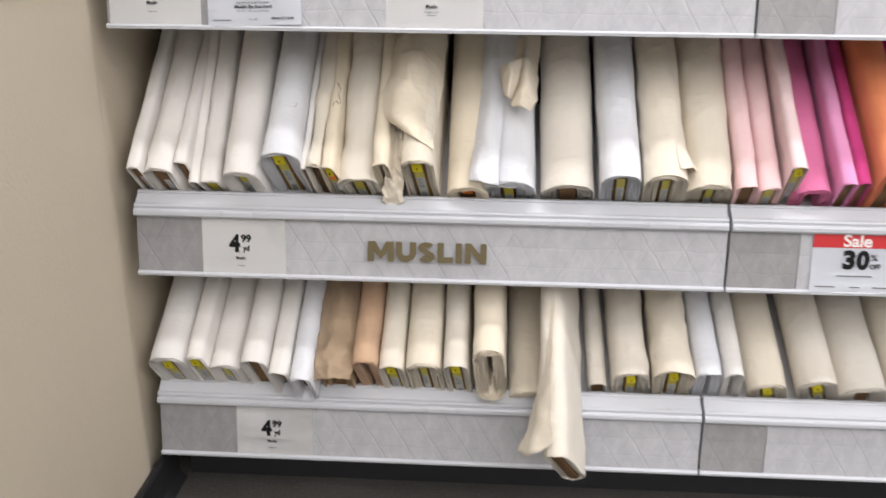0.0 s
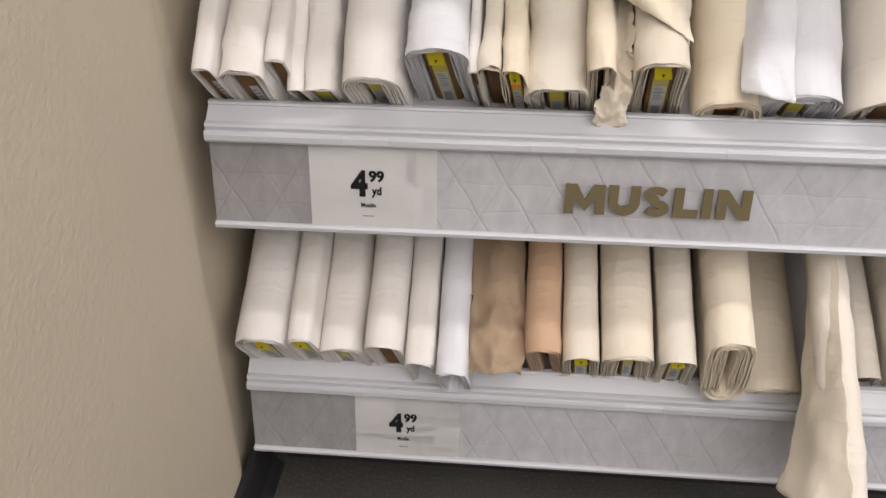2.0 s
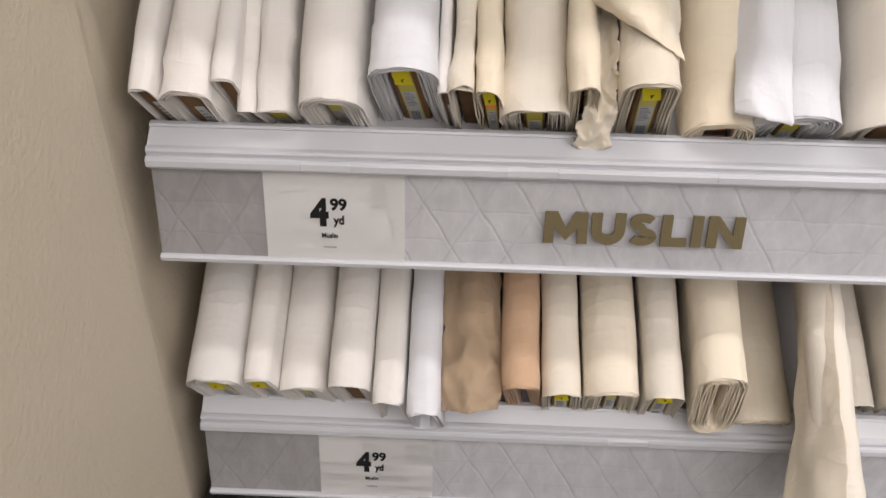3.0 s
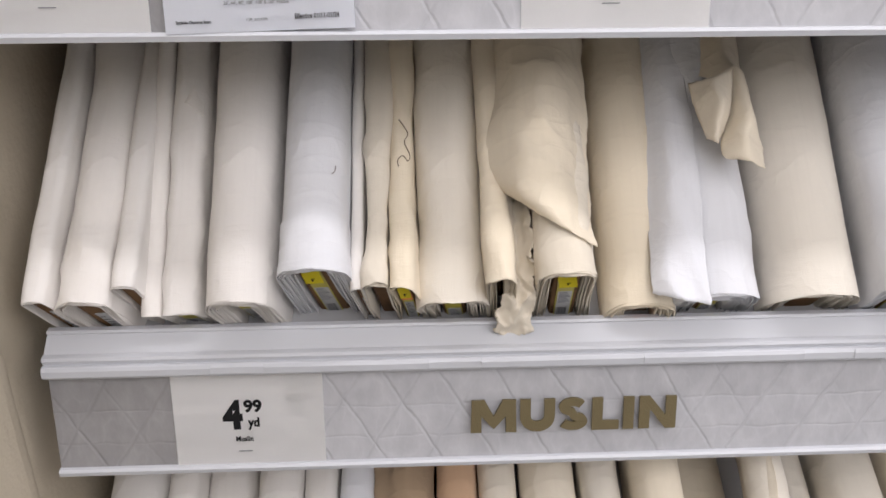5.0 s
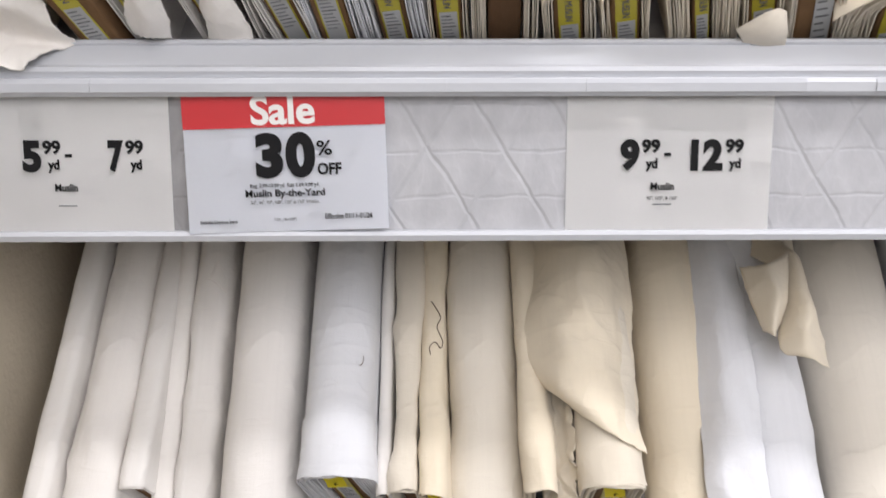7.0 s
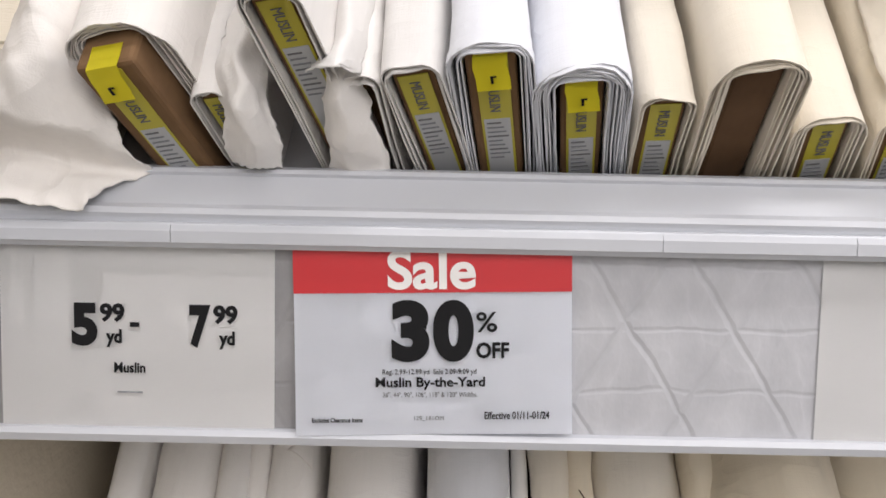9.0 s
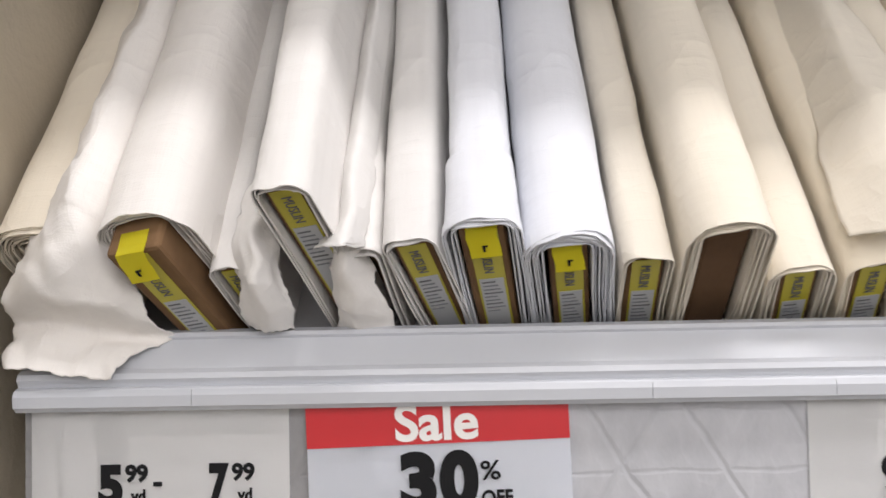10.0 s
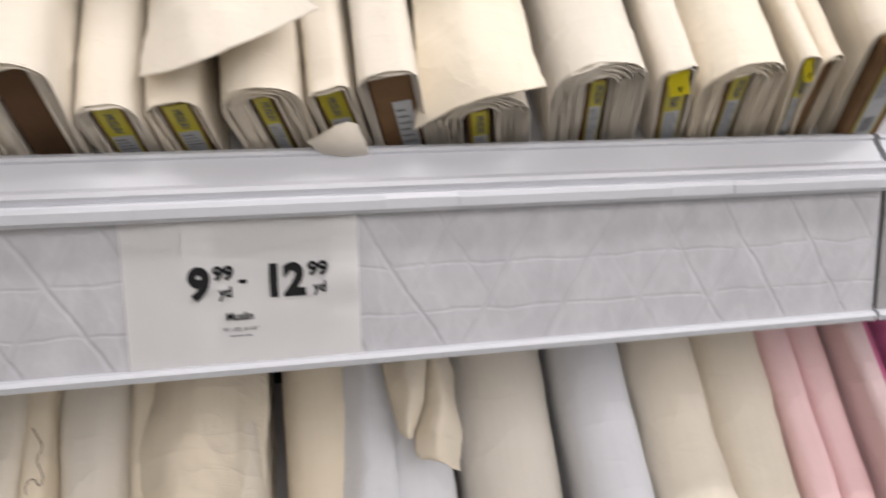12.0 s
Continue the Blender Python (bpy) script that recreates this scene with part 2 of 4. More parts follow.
slab("floor", FLOOR, -3.0, 7.0, -7.0, 1.2, -0.1, 0.0, "worn speckled grey shop floor")
slab("ceiling", PLAIN, -3.0, 7.0, -7.0, 1.2, 3.05, 3.15, "plain white shop ceiling")
bm = bmesh.new()
profile(bm, [(0.18, 2.6), (0.014, 2.6), (0.014, 0.075), (0.0155, 0.055), (0.021, 0.035), (0.030, 0.020), (0.036, 0.005), (0.036, -0.70), (0.18, -0.70)], 0.0, 2.6)
bmesh.ops.transform(bm, verts=bm.verts, matrix=Matrix(((0, -1, 0, 0), (0, 0, -1, 0), (1, 0, 0, 0), (0, 0, 0, 1))))
tagged(mesh_object("wall_side", bm, WALL), "beige painted wall with orange-peel texture", "wall", kind="structure")
slab("trim_ledge", WALL, -0.016, -0.004, -2.6, -0.035, 1.150, 1.161, "thin beige ledge along the side wall")
slab("wall_upper", PLAIN, -0.016, -0.011, -2.6, -0.035, 1.161, 2.6, "white painted upper part of the side wall")
slab("wall_back", PLAIN, -3.0, 7.0, 0.72, 0.85, 0.0, 3.05, "plain wall behind the shelving")
slab("wall_opposite", PLAIN, -3.0, 7.0, -7.1, -6.95, 0.0, 3.05, "plain far shop wall")
slab("wall_far_side", PLAIN, 6.95, 7.1, -7.0, 0.72, 0.0, 3.05, "plain shop side wall")
slab("wall_near_side", PLAIN, -3.1, -2.95, -7.0, 0.72, 0.0, 3.05, "plain shop side wall")

bm = bmesh.new()
profile(bm, [(0, 0.1), (0.008, 0.1), (0.012, 0.094), (0.013, 0.02), (0.028, 0.004), (0.03, 0), (-0.002, 0), (-0.002, 0.1)], 0, 2.67)
bmesh.ops.transform(bm, verts=bm.verts, matrix=pose(-0.012, 0.07, 0, 0, 0, -90))
tagged(mesh_object("baseboard", bm, DARK), "black vinyl cove baseboard along the beige wall", "baseboard", kind="structure")

# ---- shelving ----
BAY = 1.222
# "top" is an unseen shelf, its height set by the shadow it casts
LEVEL = {"low": (0.128, 34.0), "middle": (0.574, 43.0), "high": (1.078, 44.0), "top": (1.66, 44.0)}
LIP_Y, LIP_Z = 0.036, 0.167


def frame_of(level):
    """The sloping frame of a shelf: origin just behind its lip, y up the slope, z square to it."""
    zb, slope = LEVEL[level]
    return pose(0, LIP_Y + 0.014, zb + LIP_Z, slope, 0, 0)


def shelf(level, x0, x1, deep_to, label):
    """A sloping gravity shelf: steel deck, moulded lip, printed fascia, bottom rail."""
    zb, slope = LEVEL[level]
    root = thing("display_shelf", pose(x0, 0, zb), label, "shelf", "sloping shelves")
    w = x1 - x0 - 0.004
    local = pose(0, LIP_Y + 0.014, LIP_Z, slope, 0, 0)
    bm = bmesh.new()
    box(bm, 0.002, w - 0.002, -0.03, 0.60, -0.112, -0.098)
    bmesh.ops.transform(bm, verts=bm.verts, matrix=local)
    part("deck", bm, DECK, root, "steel sloping deck, darkened to stand for the shade between bolts")
    bm = bmesh.new()
    lip = [(0.010, 0.124), (-0.002, 0.122), (-0.0045, 0.126), (-0.004, 0.134), (-0.0005, 0.1375), (0.0035, 0.1375),
           (0.0030, 0.140), (0.0018, 0.143), (0.0035, 0.1465), (0.0085, 0.148), (0.0105, 0.1475),
           (0.0285, 0.1632), (0.0270, 0.1655), (0.0290, 0.1680), (0.0370, 0.1685), (0.0390, 0.1665), (0.0390, 0.1000), (0.0330, 0.1000), (0.0330, 0.1560)]
    profile(bm, lip, 0, w + 0.003)
    part("lip", bm, PLASTIC, root, "white ribbed plastic lip")
    rnd, x = random.Random(level + str(x0)), 0.0
    while x < w - 0.05:
        end = min(w, x + rnd.choice((0.12, 0.19, 0.305)))
        bm = bmesh.new()
        profile(bm, [(-0.0058, 0.1262), (-0.0052, 0.1335), (-0.0030, 0.1370), (-0.0018, 0.1355), (-0.0036, 0.1330), (-0.0040, 0.1265)], x + 0.0002, end - 0.0002)
        part("channel_strip", bm, STRIP, root, "clear-white label channel strip")
        x = end + rnd.choice((0.0, 0.0, 0.06))
    bm = bmesh.new()
    profile(bm, [(-0.0165, -0.004), (-0.0175, 0.0015), (-0.0150, 0.0045), (-0.0105, 0.0045), (-0.004, 0.0035), (0.012, -0.001), (0.012, -0.004)], 0, w + 0.0055)
    part("bottom_rail", bm, PLASTIC, root)
    face = [(-0.0105, 0.0046), (0.0085, 0.1236), (0.0125, 0.1236), (-0.0065, 0.0046)]
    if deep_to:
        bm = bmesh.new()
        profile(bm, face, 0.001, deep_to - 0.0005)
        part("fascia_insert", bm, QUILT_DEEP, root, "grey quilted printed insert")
    bm = bmesh.new()
    profile(bm, face, (deep_to or 0.0) + 0.001, w + 0.0055)
    part("fascia_insert", bm, QUILT, root, "pale grey quilted printed insert")
    bm = bmesh.new()
    profile(bm, [(0.013, -0.003), (0.013, 0.12), (0.30, 0.12 + 0.20), (0.30, 0.30 - 0.01), (0.03, -0.003)], 0.004, w - 0.004)
    part("bracket_pan", bm, METAL, root)
    return root


# the top shelf is out of view, added to shade the high shelf's bolts
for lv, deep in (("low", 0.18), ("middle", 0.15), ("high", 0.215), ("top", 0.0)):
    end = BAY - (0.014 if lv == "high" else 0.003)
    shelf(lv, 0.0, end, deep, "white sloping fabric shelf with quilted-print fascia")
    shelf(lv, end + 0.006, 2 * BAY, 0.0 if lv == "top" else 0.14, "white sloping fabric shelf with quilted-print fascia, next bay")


def upright(x):
    bm = bmesh.new()
    box(bm, x - 0.012, x + 0.018, 0.045, 0.075, 0.0, 1.9, 0.002)
    box(bm, x - 0.012, x + 0.018, 0.64, 0.70, 0.0, 2.2, 0.002)
    return tagged(mesh_object("shelf_upright", bm, DARK), "black steel upright between two shelf bays", "upright", "shelf uprights")


upright(2 * BAY + 0.015)
bm = bmesh.new()
box(bm, 0.02, 2 * BAY, 0.09, 0.11, 0.0, 0.15)
tagged(mesh_object("kick_plate", bm, DARK), "black kick plate under the lowest shelf", "kick plate", kind="structure")
bm = bmesh.new()
box(bm, 0.0, 2 * BAY, 0.66, 0.70, 0.0, 2.2)
tagged(mesh_object("back_panel", bm, METAL), "grey steel back panel of the shelving", "panel", kind="structure")


# ---- fabric bolts ----
def round_box_path(a, b, r, n=7):
    """Points round a rounded rectangle, half sizes a and b, from the middle of its bottom, anticlockwise."""
    r = min(r, a * 0.9, b * 0.9)
    pts = []
    side = [(0, -b), (a - r, -b)]
    corners = [((a - r, -b + r), -90), ((a - r, b - r), 0), ((-a + r, b - r), 90), ((-a + r, -b + r), 180)]
    pts.append(side[0])
    for (cx, cy), start in corners:
        for i in range(n):
            ang = radians(start + 90 * i / (n - 1))
            pts.append((cx + r * math.cos(ang), cy + r * math.sin(ang)))
        if start in (0, 180):
            pts.append((0, -b if start == 180 else b))
        if start == -90 or start == 90:
            for f in (0.33, 0.66):
                s = 1 if start == -90 else -1
                pts.append((s * a, s * (-b + r) * (1 - f) + s * (b - r) * f))
    return pts[:-1]


LENGTH = 0.50
STEPS = (0, 0.003, 0.010, 0.020, 0.032, 0.046, 0.062, 0.08, 0.10, 0.12, 0.14, 0.16, 0.18, 0.20, 0.225, 0.25, 0.28, 0.31, 0.35, 0.40, LENGTH)


def wrapped_cloth(T, H, tb, hb, seed, wrinkle, material, root, fringe=0.003, shear=0.0, hem=()):
    """One length of cloth wound round a card: a flat spiral whose thin turns show at the open end."""
    rnd = random.Random(seed)
    gap = max((T - tb) / 2, 0.003)
    top = max(H - hb, 0.004) / 2
    turns = max(2, min(13, int(gap / 0.0017)))
    thick = min(0.0009, gap / turns * 0.55)
    off = Vector((seed * 3.71, seed * 1.37, seed * 0.53))
    count = len(round_box_path(1, 1, 0.5, 6))
    path = []
    for k in range(turns):
        for i in range(count):
            f = (k + i / count) / turns
            if k < turns - 1:
                f += (0.60 * noise.noise(Vector((i * 0.7, k * 3.1, 0)) + off) + 0.45 * noise.noise(Vector((i * 2.3, k * 5.7, 4)) + off)) / turns
            a, b = tb / 2 + gap * (0.10 + 0.90 * f), hb / 2 + top * (0.10 + 0.90 * f)
            path.append((f, k, round_box_path(a, b, min(a, 0.005 + gap * f * 1.5), 6)[i]))
    n = len(path)
    lead = [rnd.uniform(-1, 1) for _ in range(turns + 1)]
    outer = n - count - 4
    bm = bmesh.new()
    rings = []
    for u in sorted({*STEPS, *hem, *(h + 0.0015 for h in hem)}):
        ring_o, ring_i = {}, {}
        for i in range(0 if u < 0.07 else outer, n):
            f, k, (x, z) = path[i]
            p0, p1 = path[max(i - 1, 0)][2], path[min(i + 1, n - 1)][2]
            tx, tz = p1[0] - p0[0], p1[1] - p0[1]
            size = math.hypot(tx, tz) or 1.0
            nx, nz = tz / size, -tx / size
            d = noise.noise(Vector((x * 10, u * 11, z * 10)) + off) * 0.0016 * wrinkle + noise.noise(Vector((x * 30, u * 11, z * 26)) + off) * 0.0009 * wrinkle
            way = Vector((x * 17 + u * 5, u * 7 - x * 6, z * 8)) + off
            d += (1 - abs(noise.noise(way))) ** 6 * 0.0042 * max(0.0, wrinkle - 0.75)
            way = Vector((x * 34 + u * 22, u * 17 - x * 11, z * 20)) - off
            d += (1 - abs(noise.noise(way))) ** 8 * 0.0022 * max(0.25, wrinkle - 0.8)
            d *= min(1.0, 0.3 + f)
            d += 0.0017 * math.exp(-u / 0.010) * noise.noise(Vector((x * 85, k * 2.0, z * 80)) + off)
            last = f > 1 - 1 / turns
            if last:
                d -= 0.0011 * sum(u > h for h in hem)
            start = 0.0
            if last and u < 0.06:
                start = 0.0030 * max(1.0, wrinkle) * noise.noise(Vector((x * 24, 1.5, z * 14)) + off) * (1 - u / 0.06)
            if hem and 0.008 < u < 0.12:
                start += 0.004 * noise.noise(Vector((x * 25, 0, z * 12)) + off)
            if u < 0.03:
                start += (lead[k % (turns + 1)] * 0.0020 + 0.0022 * (1 - f) - 0.0016 * f * max(0.0, z / (H / 2)) + fringe * 1.1 * noise.noise(Vector((x * 45, z * 38, k * 2.7)) + off)) * (1 - u / 0.03)
            start += shear * (z - H / 2) if shear else 0.0
            X, Z = x + nx * d, z + nz * d
            ring_o[i] = bm.verts.new((X, u + start, Z + H / 2))
            ring_i[i] = bm.verts.new((X - nx * thick, u + start, Z - nz * thick + H / 2))
        rings.append((ring_o, ring_i))
    for (ao, ai), (bo, bi) in zip(rings, rings[1:]):
        ids = [i for i in sorted(bo) if i + 1 in bo]
        for i in ids:
            bm.faces.new((ao[i], bo[i], bo[i + 1], ao[i + 1]))
            bm.faces.new((ai[i], ai[i + 1], bi[i + 1], bi[i]))
        for e in (ids[0], n - 1):
            bm.faces.new((ao[e], ai[e], bi[e], bo[e]))
    rims = [f for ao, ai in (rings[0], rings[-1]) for f in (bm.faces.new((ao[i], ao[i + 1], ai[i + 1], ai[i])) for i in sorted(ao) if i + 1 in ao)]
    bmesh.ops.recalc_face_normals(bm, faces=bm.faces)
    ends = set(rims)
    bmesh.ops.split_edges(bm, edges=list({e for f in rims for e in f.edges if any(g not in ends for g in e.link_faces)}))
    return part("wound_cloth", bm, material, root, smooth=True)


def card_core(tb, hb, H, sink, material, root, dent=0.0):
    bm = bmesh.new()
    box(bm, -tb / 2, tb / 2, sink, LENGTH - 0.01, H / 2 - hb / 2, H / 2 + hb / 2, min(0.003, tb * 0.2))
    if dent:
        for v in bm.verts:
            if v.co.y < sink + 0.01:
                v.co += Vector((noise.noise(v.co * 60), abs(noise.noise(v.co * 60 + Vector((9, 0, 0)))), 0)) * dent
    return part("card_core", bm, material, root)


def end_label(tb, hb, H, sink, root, words, tag, sticker):
    """The printed label on a card's end, with its bars and the folded yellow tag."""
    w = min(tb * 0.72, 0.0195)
    top = H / 2 + hb / 2 - 0.004
    y = sink - 0.0006
    bm = bmesh.new()
    box(bm, -w / 2, w / 2, y, y + 0.0005, top - 0.150, top - 0.0)
    lab = part("label", bm, OLIVE_YELLOW, root, "olive-yellow printed label")
    bar("label_panel", -w * 0.42, w * 0.42, top - 0.135, top - (0.050 if tag else 0.034), LABEL_GREY, lab, y - 0.0003)
    if words:
        lettering("label_word", "MUSLIN", 0.0096, GREY_INK, lab, -w * 0.18, top - (0.019 if tag else 0.005), y - 0.0006, bold=0.0, squeeze=0.74, align="LEFT", flip=90)
    for i in range(9):
        z = top - (0.053 if tag else 0.038) - i * 0.0042
        bar("print_line", -w * 0.34, w * (0.12 + 0.07 * (i * 5 % 4)), z - 0.0011, z, SOFT_INK if i % 3 else GREY_INK, lab, y - 0.0007)
    for i in range(7):
        x = w * (-0.30 + i * 0.085)
        bar("bar_code_line", x, x + w * (0.03 + 0.025 * (i % 2)), top - 0.128, top - 0.104, GREY_INK, lab, y - 0.0007)
    if tag:
        bm = bmesh.new()
        tw = w * 1.02
        grid = []
        for i, (dy, dz) in enumerate(((0.016, 0.0045), (0.004, 0.0048), (-0.0015, 0.0035), (-0.0035, -0.003), (-0.0060, -0.010), (-0.0085, -0.017))):
            grid.append([bm.verts.new((sx * tw / 2 + 0.001 * math.sin(i * 1.7), sink + dy, top + dz)) for sx in (-1, -0.3, 0.3, 1)])
        for a, b in zip(grid, grid[1:]):
            for i in range(3):
                bm.faces.new((a[i], a[i + 1], b[i + 1], b[i]))
        ret = bmesh.ops.solidify(bm, geom=bm.faces[:], thickness=0.0006)
        tg = part("price_tag", bm, YELLOW, root, "bright yellow folded paper tag")
        bar("tag_mark", -0.0008, 0.0008, top - 0.0120, top - 0.0070, INK, tg, sink - 0.0078)
        bar("tag_mark", -0.001, 0.0026, top - 0.0080, top - 0.0068, INK, tg, sink - 0.0072)
    if sticker:
        bm = bmesh.new()
        box(bm, -w / 2, w / 2, y - 0.0012, y - 0.0006, top - 0.040, top - 0.018)
        part("sticker", bm, ORANGE, root, "orange price sticker")


COUNT = [0]


def bolt(level, x0, x1, v, mat, words, du=0.0, lean=-6.0, yaw=0.0, core=0.026, sink=0.005, face="label", tag=False,
         sticker=False, wrinkle=1.0, cover=0.012, dark=False, fringe=0.003, rise=0.0, shear=0.0, hem=(), tilt=0.0):
    """A bolt of cloth lying on edge up the slope; x0 to x1 is its top at the front end, v its height over the lip."""
    COUNT[0] += 1
    c, sn = math.cos(radians(lean)), abs(math.sin(radians(lean)))
    T = (x1 - x0) * c * 0.985
    base = -0.096 + rise + T / 2 * sn
    H = (v - base) / c
    tb = min(core, T - 0.008)
    hb = max(H - max(2 * cover, T - tb) * 0.8, H * 0.55)
    m = frame_of(level) @ pose((x0 + x1) / 2, du, v, tilt) @ pose(-math.sin(radians(lean)) * H, 0, base - v, 0, lean, 0) @ pose(0, 0, 0, 0, 0, yaw)
    return wound_bolt(level, m, T, H, tb, hb, mat, words, wrinkle, fringe, shear, face, sink, dark, tag, sticker, hem)


def wound_bolt(level, m, T, H, tb, hb, mat, words, wrinkle=1.0, fringe=0.003, shear=0.0, face="label", sink=0.009, dark=False, tag=False, sticker=False, hem=()):
    root = thing("fabric_bolt", m, words, "fabric bolt", "bolts on the " + level + " shelf")
    wrapped_cloth(T, H, tb, hb, COUNT[0], wrinkle, mat, root, fringe, shear, hem)
    if face in ("plain", "none") and sink > 0:
        sink = max(sink, 0.03 if face == "none" else 0.004)
    card_core(tb, hb, H, sink, KRAFT_DARK if dark else KRAFT, root, 0.002)
    if face == "white":
        bm = bmesh.new()
        box(bm, -tb * 0.05, tb * 0.40, sink - 0.0008, sink - 0.0002, H / 2 + hb / 2 - 0.105, H / 2 + hb / 2 - 0.035)
        lab = part("label", bm, LABEL_GREY, root, "small white printed label")
        for i in range(6):
            z = H / 2 + hb / 2 - 0.045 - i * 0.009
            bar("print_line", tb * 0.0, tb * (0.22 + 0.05 * (i % 3)), z - 0.002, z, GREY_INK, lab, sink - 0.0011)
    if sticker and face == "plain":
        bm = bmesh.new()
        box(bm, -tb * 0.36, tb * 0.36, sink - 0.0008, sink - 0.0002, H / 2 + hb / 2 - 0.026, H / 2 + hb / 2 - 0.004)
        part("sticker", bm, ORANGE, root, "orange price sticker")
    if face == "label":
        end_label(tb, hb, H, sink, root, level == "high", tag, sticker)
    return root


def spline(pts, steps):
    """Catmull-Rom through points."""
    pts = [Vector(p) for p in pts]
    out = []
    for k in range(len(pts) - 1):
        a, b, c, d = pts[max(k - 1, 0)], pts[k], pts[k + 1], pts[min(k + 2, len(pts) - 1)]
        for i in range(steps):
            t = i / steps
            out.append(0.5 * (2 * b + (c - a) * t + (2 * a - 5 * b + 4 * c - d) * t * t + (3 * b - a - 3 * c + d) * t ** 3))
    return out + [pts[-1]]


def loose_cloth(root, frame_m, rows, material, wrinkle=0.003, pleat=30.0, label="loose hanging end of cloth", steps=12, name="loose_cloth"):
    """A free flap of cloth with thickness, through a coarse net of points in the given frame."""
    COUNT[0] += 1
    off = Vector((COUNT[0] * 2.3, 0.7, 1.9))
    lines = [spline(r, steps) for r in rows]
    cols = [spline(c, steps) for c in zip(*lines)]
    to = root.matrix_basis.inverted() @ frame_m
    nx, ny = len(cols), len(cols[0])
    bm = bmesh.new()
    grid = []
    for i, c in enumerate(cols):
        line = []
        for k, p in enumerate(c):
            q = p * pleat
            d = Vector((noise.noise(q + off), noise.noise(q * 0.8 - off), noise.noise(q * 1.1 + off * 2)))
            d += 0.5 * Vector((0, 0, noise.noise(q * 2.6 + off)))
            fold = Vector((p.x * 1.3 + p.y * 0.5, p.y * 0.45 - p.x * 0.3, p.z * 0.6)) * pleat
            d += Vector((0.2, -0.3, 0.9)) * (1.1 * (1 - abs(noise.noise(fold + off))) ** 3 + 0.25 * (1 - abs(noise.noise(fold * 2.1 - off))) ** 4 - 0.4)
            if i in (0, nx - 1) or k in (0, ny - 1):
                d += 0.5 * Vector((noise.noise(q * 6), noise.noise(q * 6 + off), 0))
            line.append(bm.verts.new(to @ (p + d * wrinkle)))
        grid.append(line)
    for a, b in zip(grid, grid[1:]):
        for k in range(ny - 1):
            bm.faces.new((a[k], a[k + 1], b[k + 1], b[k]))
    bmesh.ops.recalc_face_normals(bm, faces=bm.faces)
    bmesh.ops.solidify(bm, geom=bm.faces[:], thickness=0.0009)
    return part(name, bm, material, root, label, smooth=True)


W, C, N = "white cotton muslin bolt", "bleached white cotton bolt", "natural cream muslin bolt"

# middle shelf
MID = frame_of("middle")
bolt("middle", -0.002, 0.027, 0.095, WHITE, W + " against the beige wall", face="white", du=-0.007)
bolt("middle", 0.029, 0.090, 0.090, WHITE, W + " with loose outer layer", face="white", wrinkle=2.2, du=-0.008)
bolt("middle", 0.092, 0.121, 0.092, WHITE, W + " with bare brown card end", face="plain", sink=0.002, lean=-3, core=0.02, du=0.010)
bolt("middle", 0.113, 0.136, 0.050, WHITE, "thin white cotton muslin bolt", face="plain", du=-0.009, tilt=9)
b = bolt("middle", 0.136, 0.177, 0.048, WHITE, W + " with a folded-back corner", face="label", wrinkle=1.8, du=-0.01, tilt=9)
loose_cloth(b, MID, [[(0.146, 0.360, 0.078), (0.160, 0.360, 0.088), (0.176, 0.360, 0.078)], [(0.147, 0.270, 0.080), (0.162, 0.262, 0.094), (0.176, 0.266, 0.082)],
                     [(0.146, 0.244, 0.084), (0.159, 0.240, 0.096), (0.176, 0.228, 0.084)]], WHITE, 0.0012, label="folded-back corner of white cloth")
bolt("middle", 0.186, 0.266, 0.090, WHITE, "thick rounded white cotton bolt", face="label", core=0.022, shear=0.1, du=-0.008, tilt=6)
b = bolt("middle", 0.271, 0.352, 0.132, COOL, "thick bleached white bolt with yellow tag", tag=True, core=0.034, cover=0.02, sink=0.004, hem=(0.012, 0.03, 0.05), du=0.012)
bolt("middle", 0.353, 0.368, 0.090, WHITE, "thin white cotton muslin bolt", face="white", du=0.002)
bolt("middle", 0.369, 0.396, 0.100, CREAM, "thin cream bolt with hollow card core", face="plain", dark=True, sink=0.012, wrinkle=2.1)
bolt("middle", 0.398, 0.424, 0.100, CREAM, "thin cream bolt with yellow tag", tag=True, sticker=True, wrinkle=2.1)
bolt("middle", 0.425, 0.504, 0.074, PALE, "thick natural cream muslin bolt", du=-0.008, tilt=6, wrinkle=1.9)
b = bolt("middle", 0.500, 0.532, 0.116, CREAM, N + " with crumpled loose end", face="none", wrinkle=1.6, core=0.006)
loose_cloth(b, MID, [[(0.530, 0.13, 0.094), (0.541, 0.13, 0.075), (0.554, 0.12, 0.090)], [(0.528, 0.060, 0.104), (0.541, 0.050, 0.074), (0.557, 0.060, 0.098)],
                     [(0.528, 0.020, 0.094), (0.543, 0.014, 0.060), (0.558, 0.020, 0.084)], [(0.522, -0.004, 0.056), (0.540, -0.012, 0.045), (0.558, -0.004, 0.054)],
                     [(0.514, -0.028, 0.018), (0.535, -0.034, 0.012), (0.560, -0.024, 0.016)]],
            CREAM, 0.0062, 62, "crumpled loose end of cream cloth hanging over the lip")
b = bolt("middle", 0.556, 0.620, 0.130, CREAM, "thick cream bolt with yellow tag", tag=True, core=0.03, wrinkle=1.6, sink=0.004)
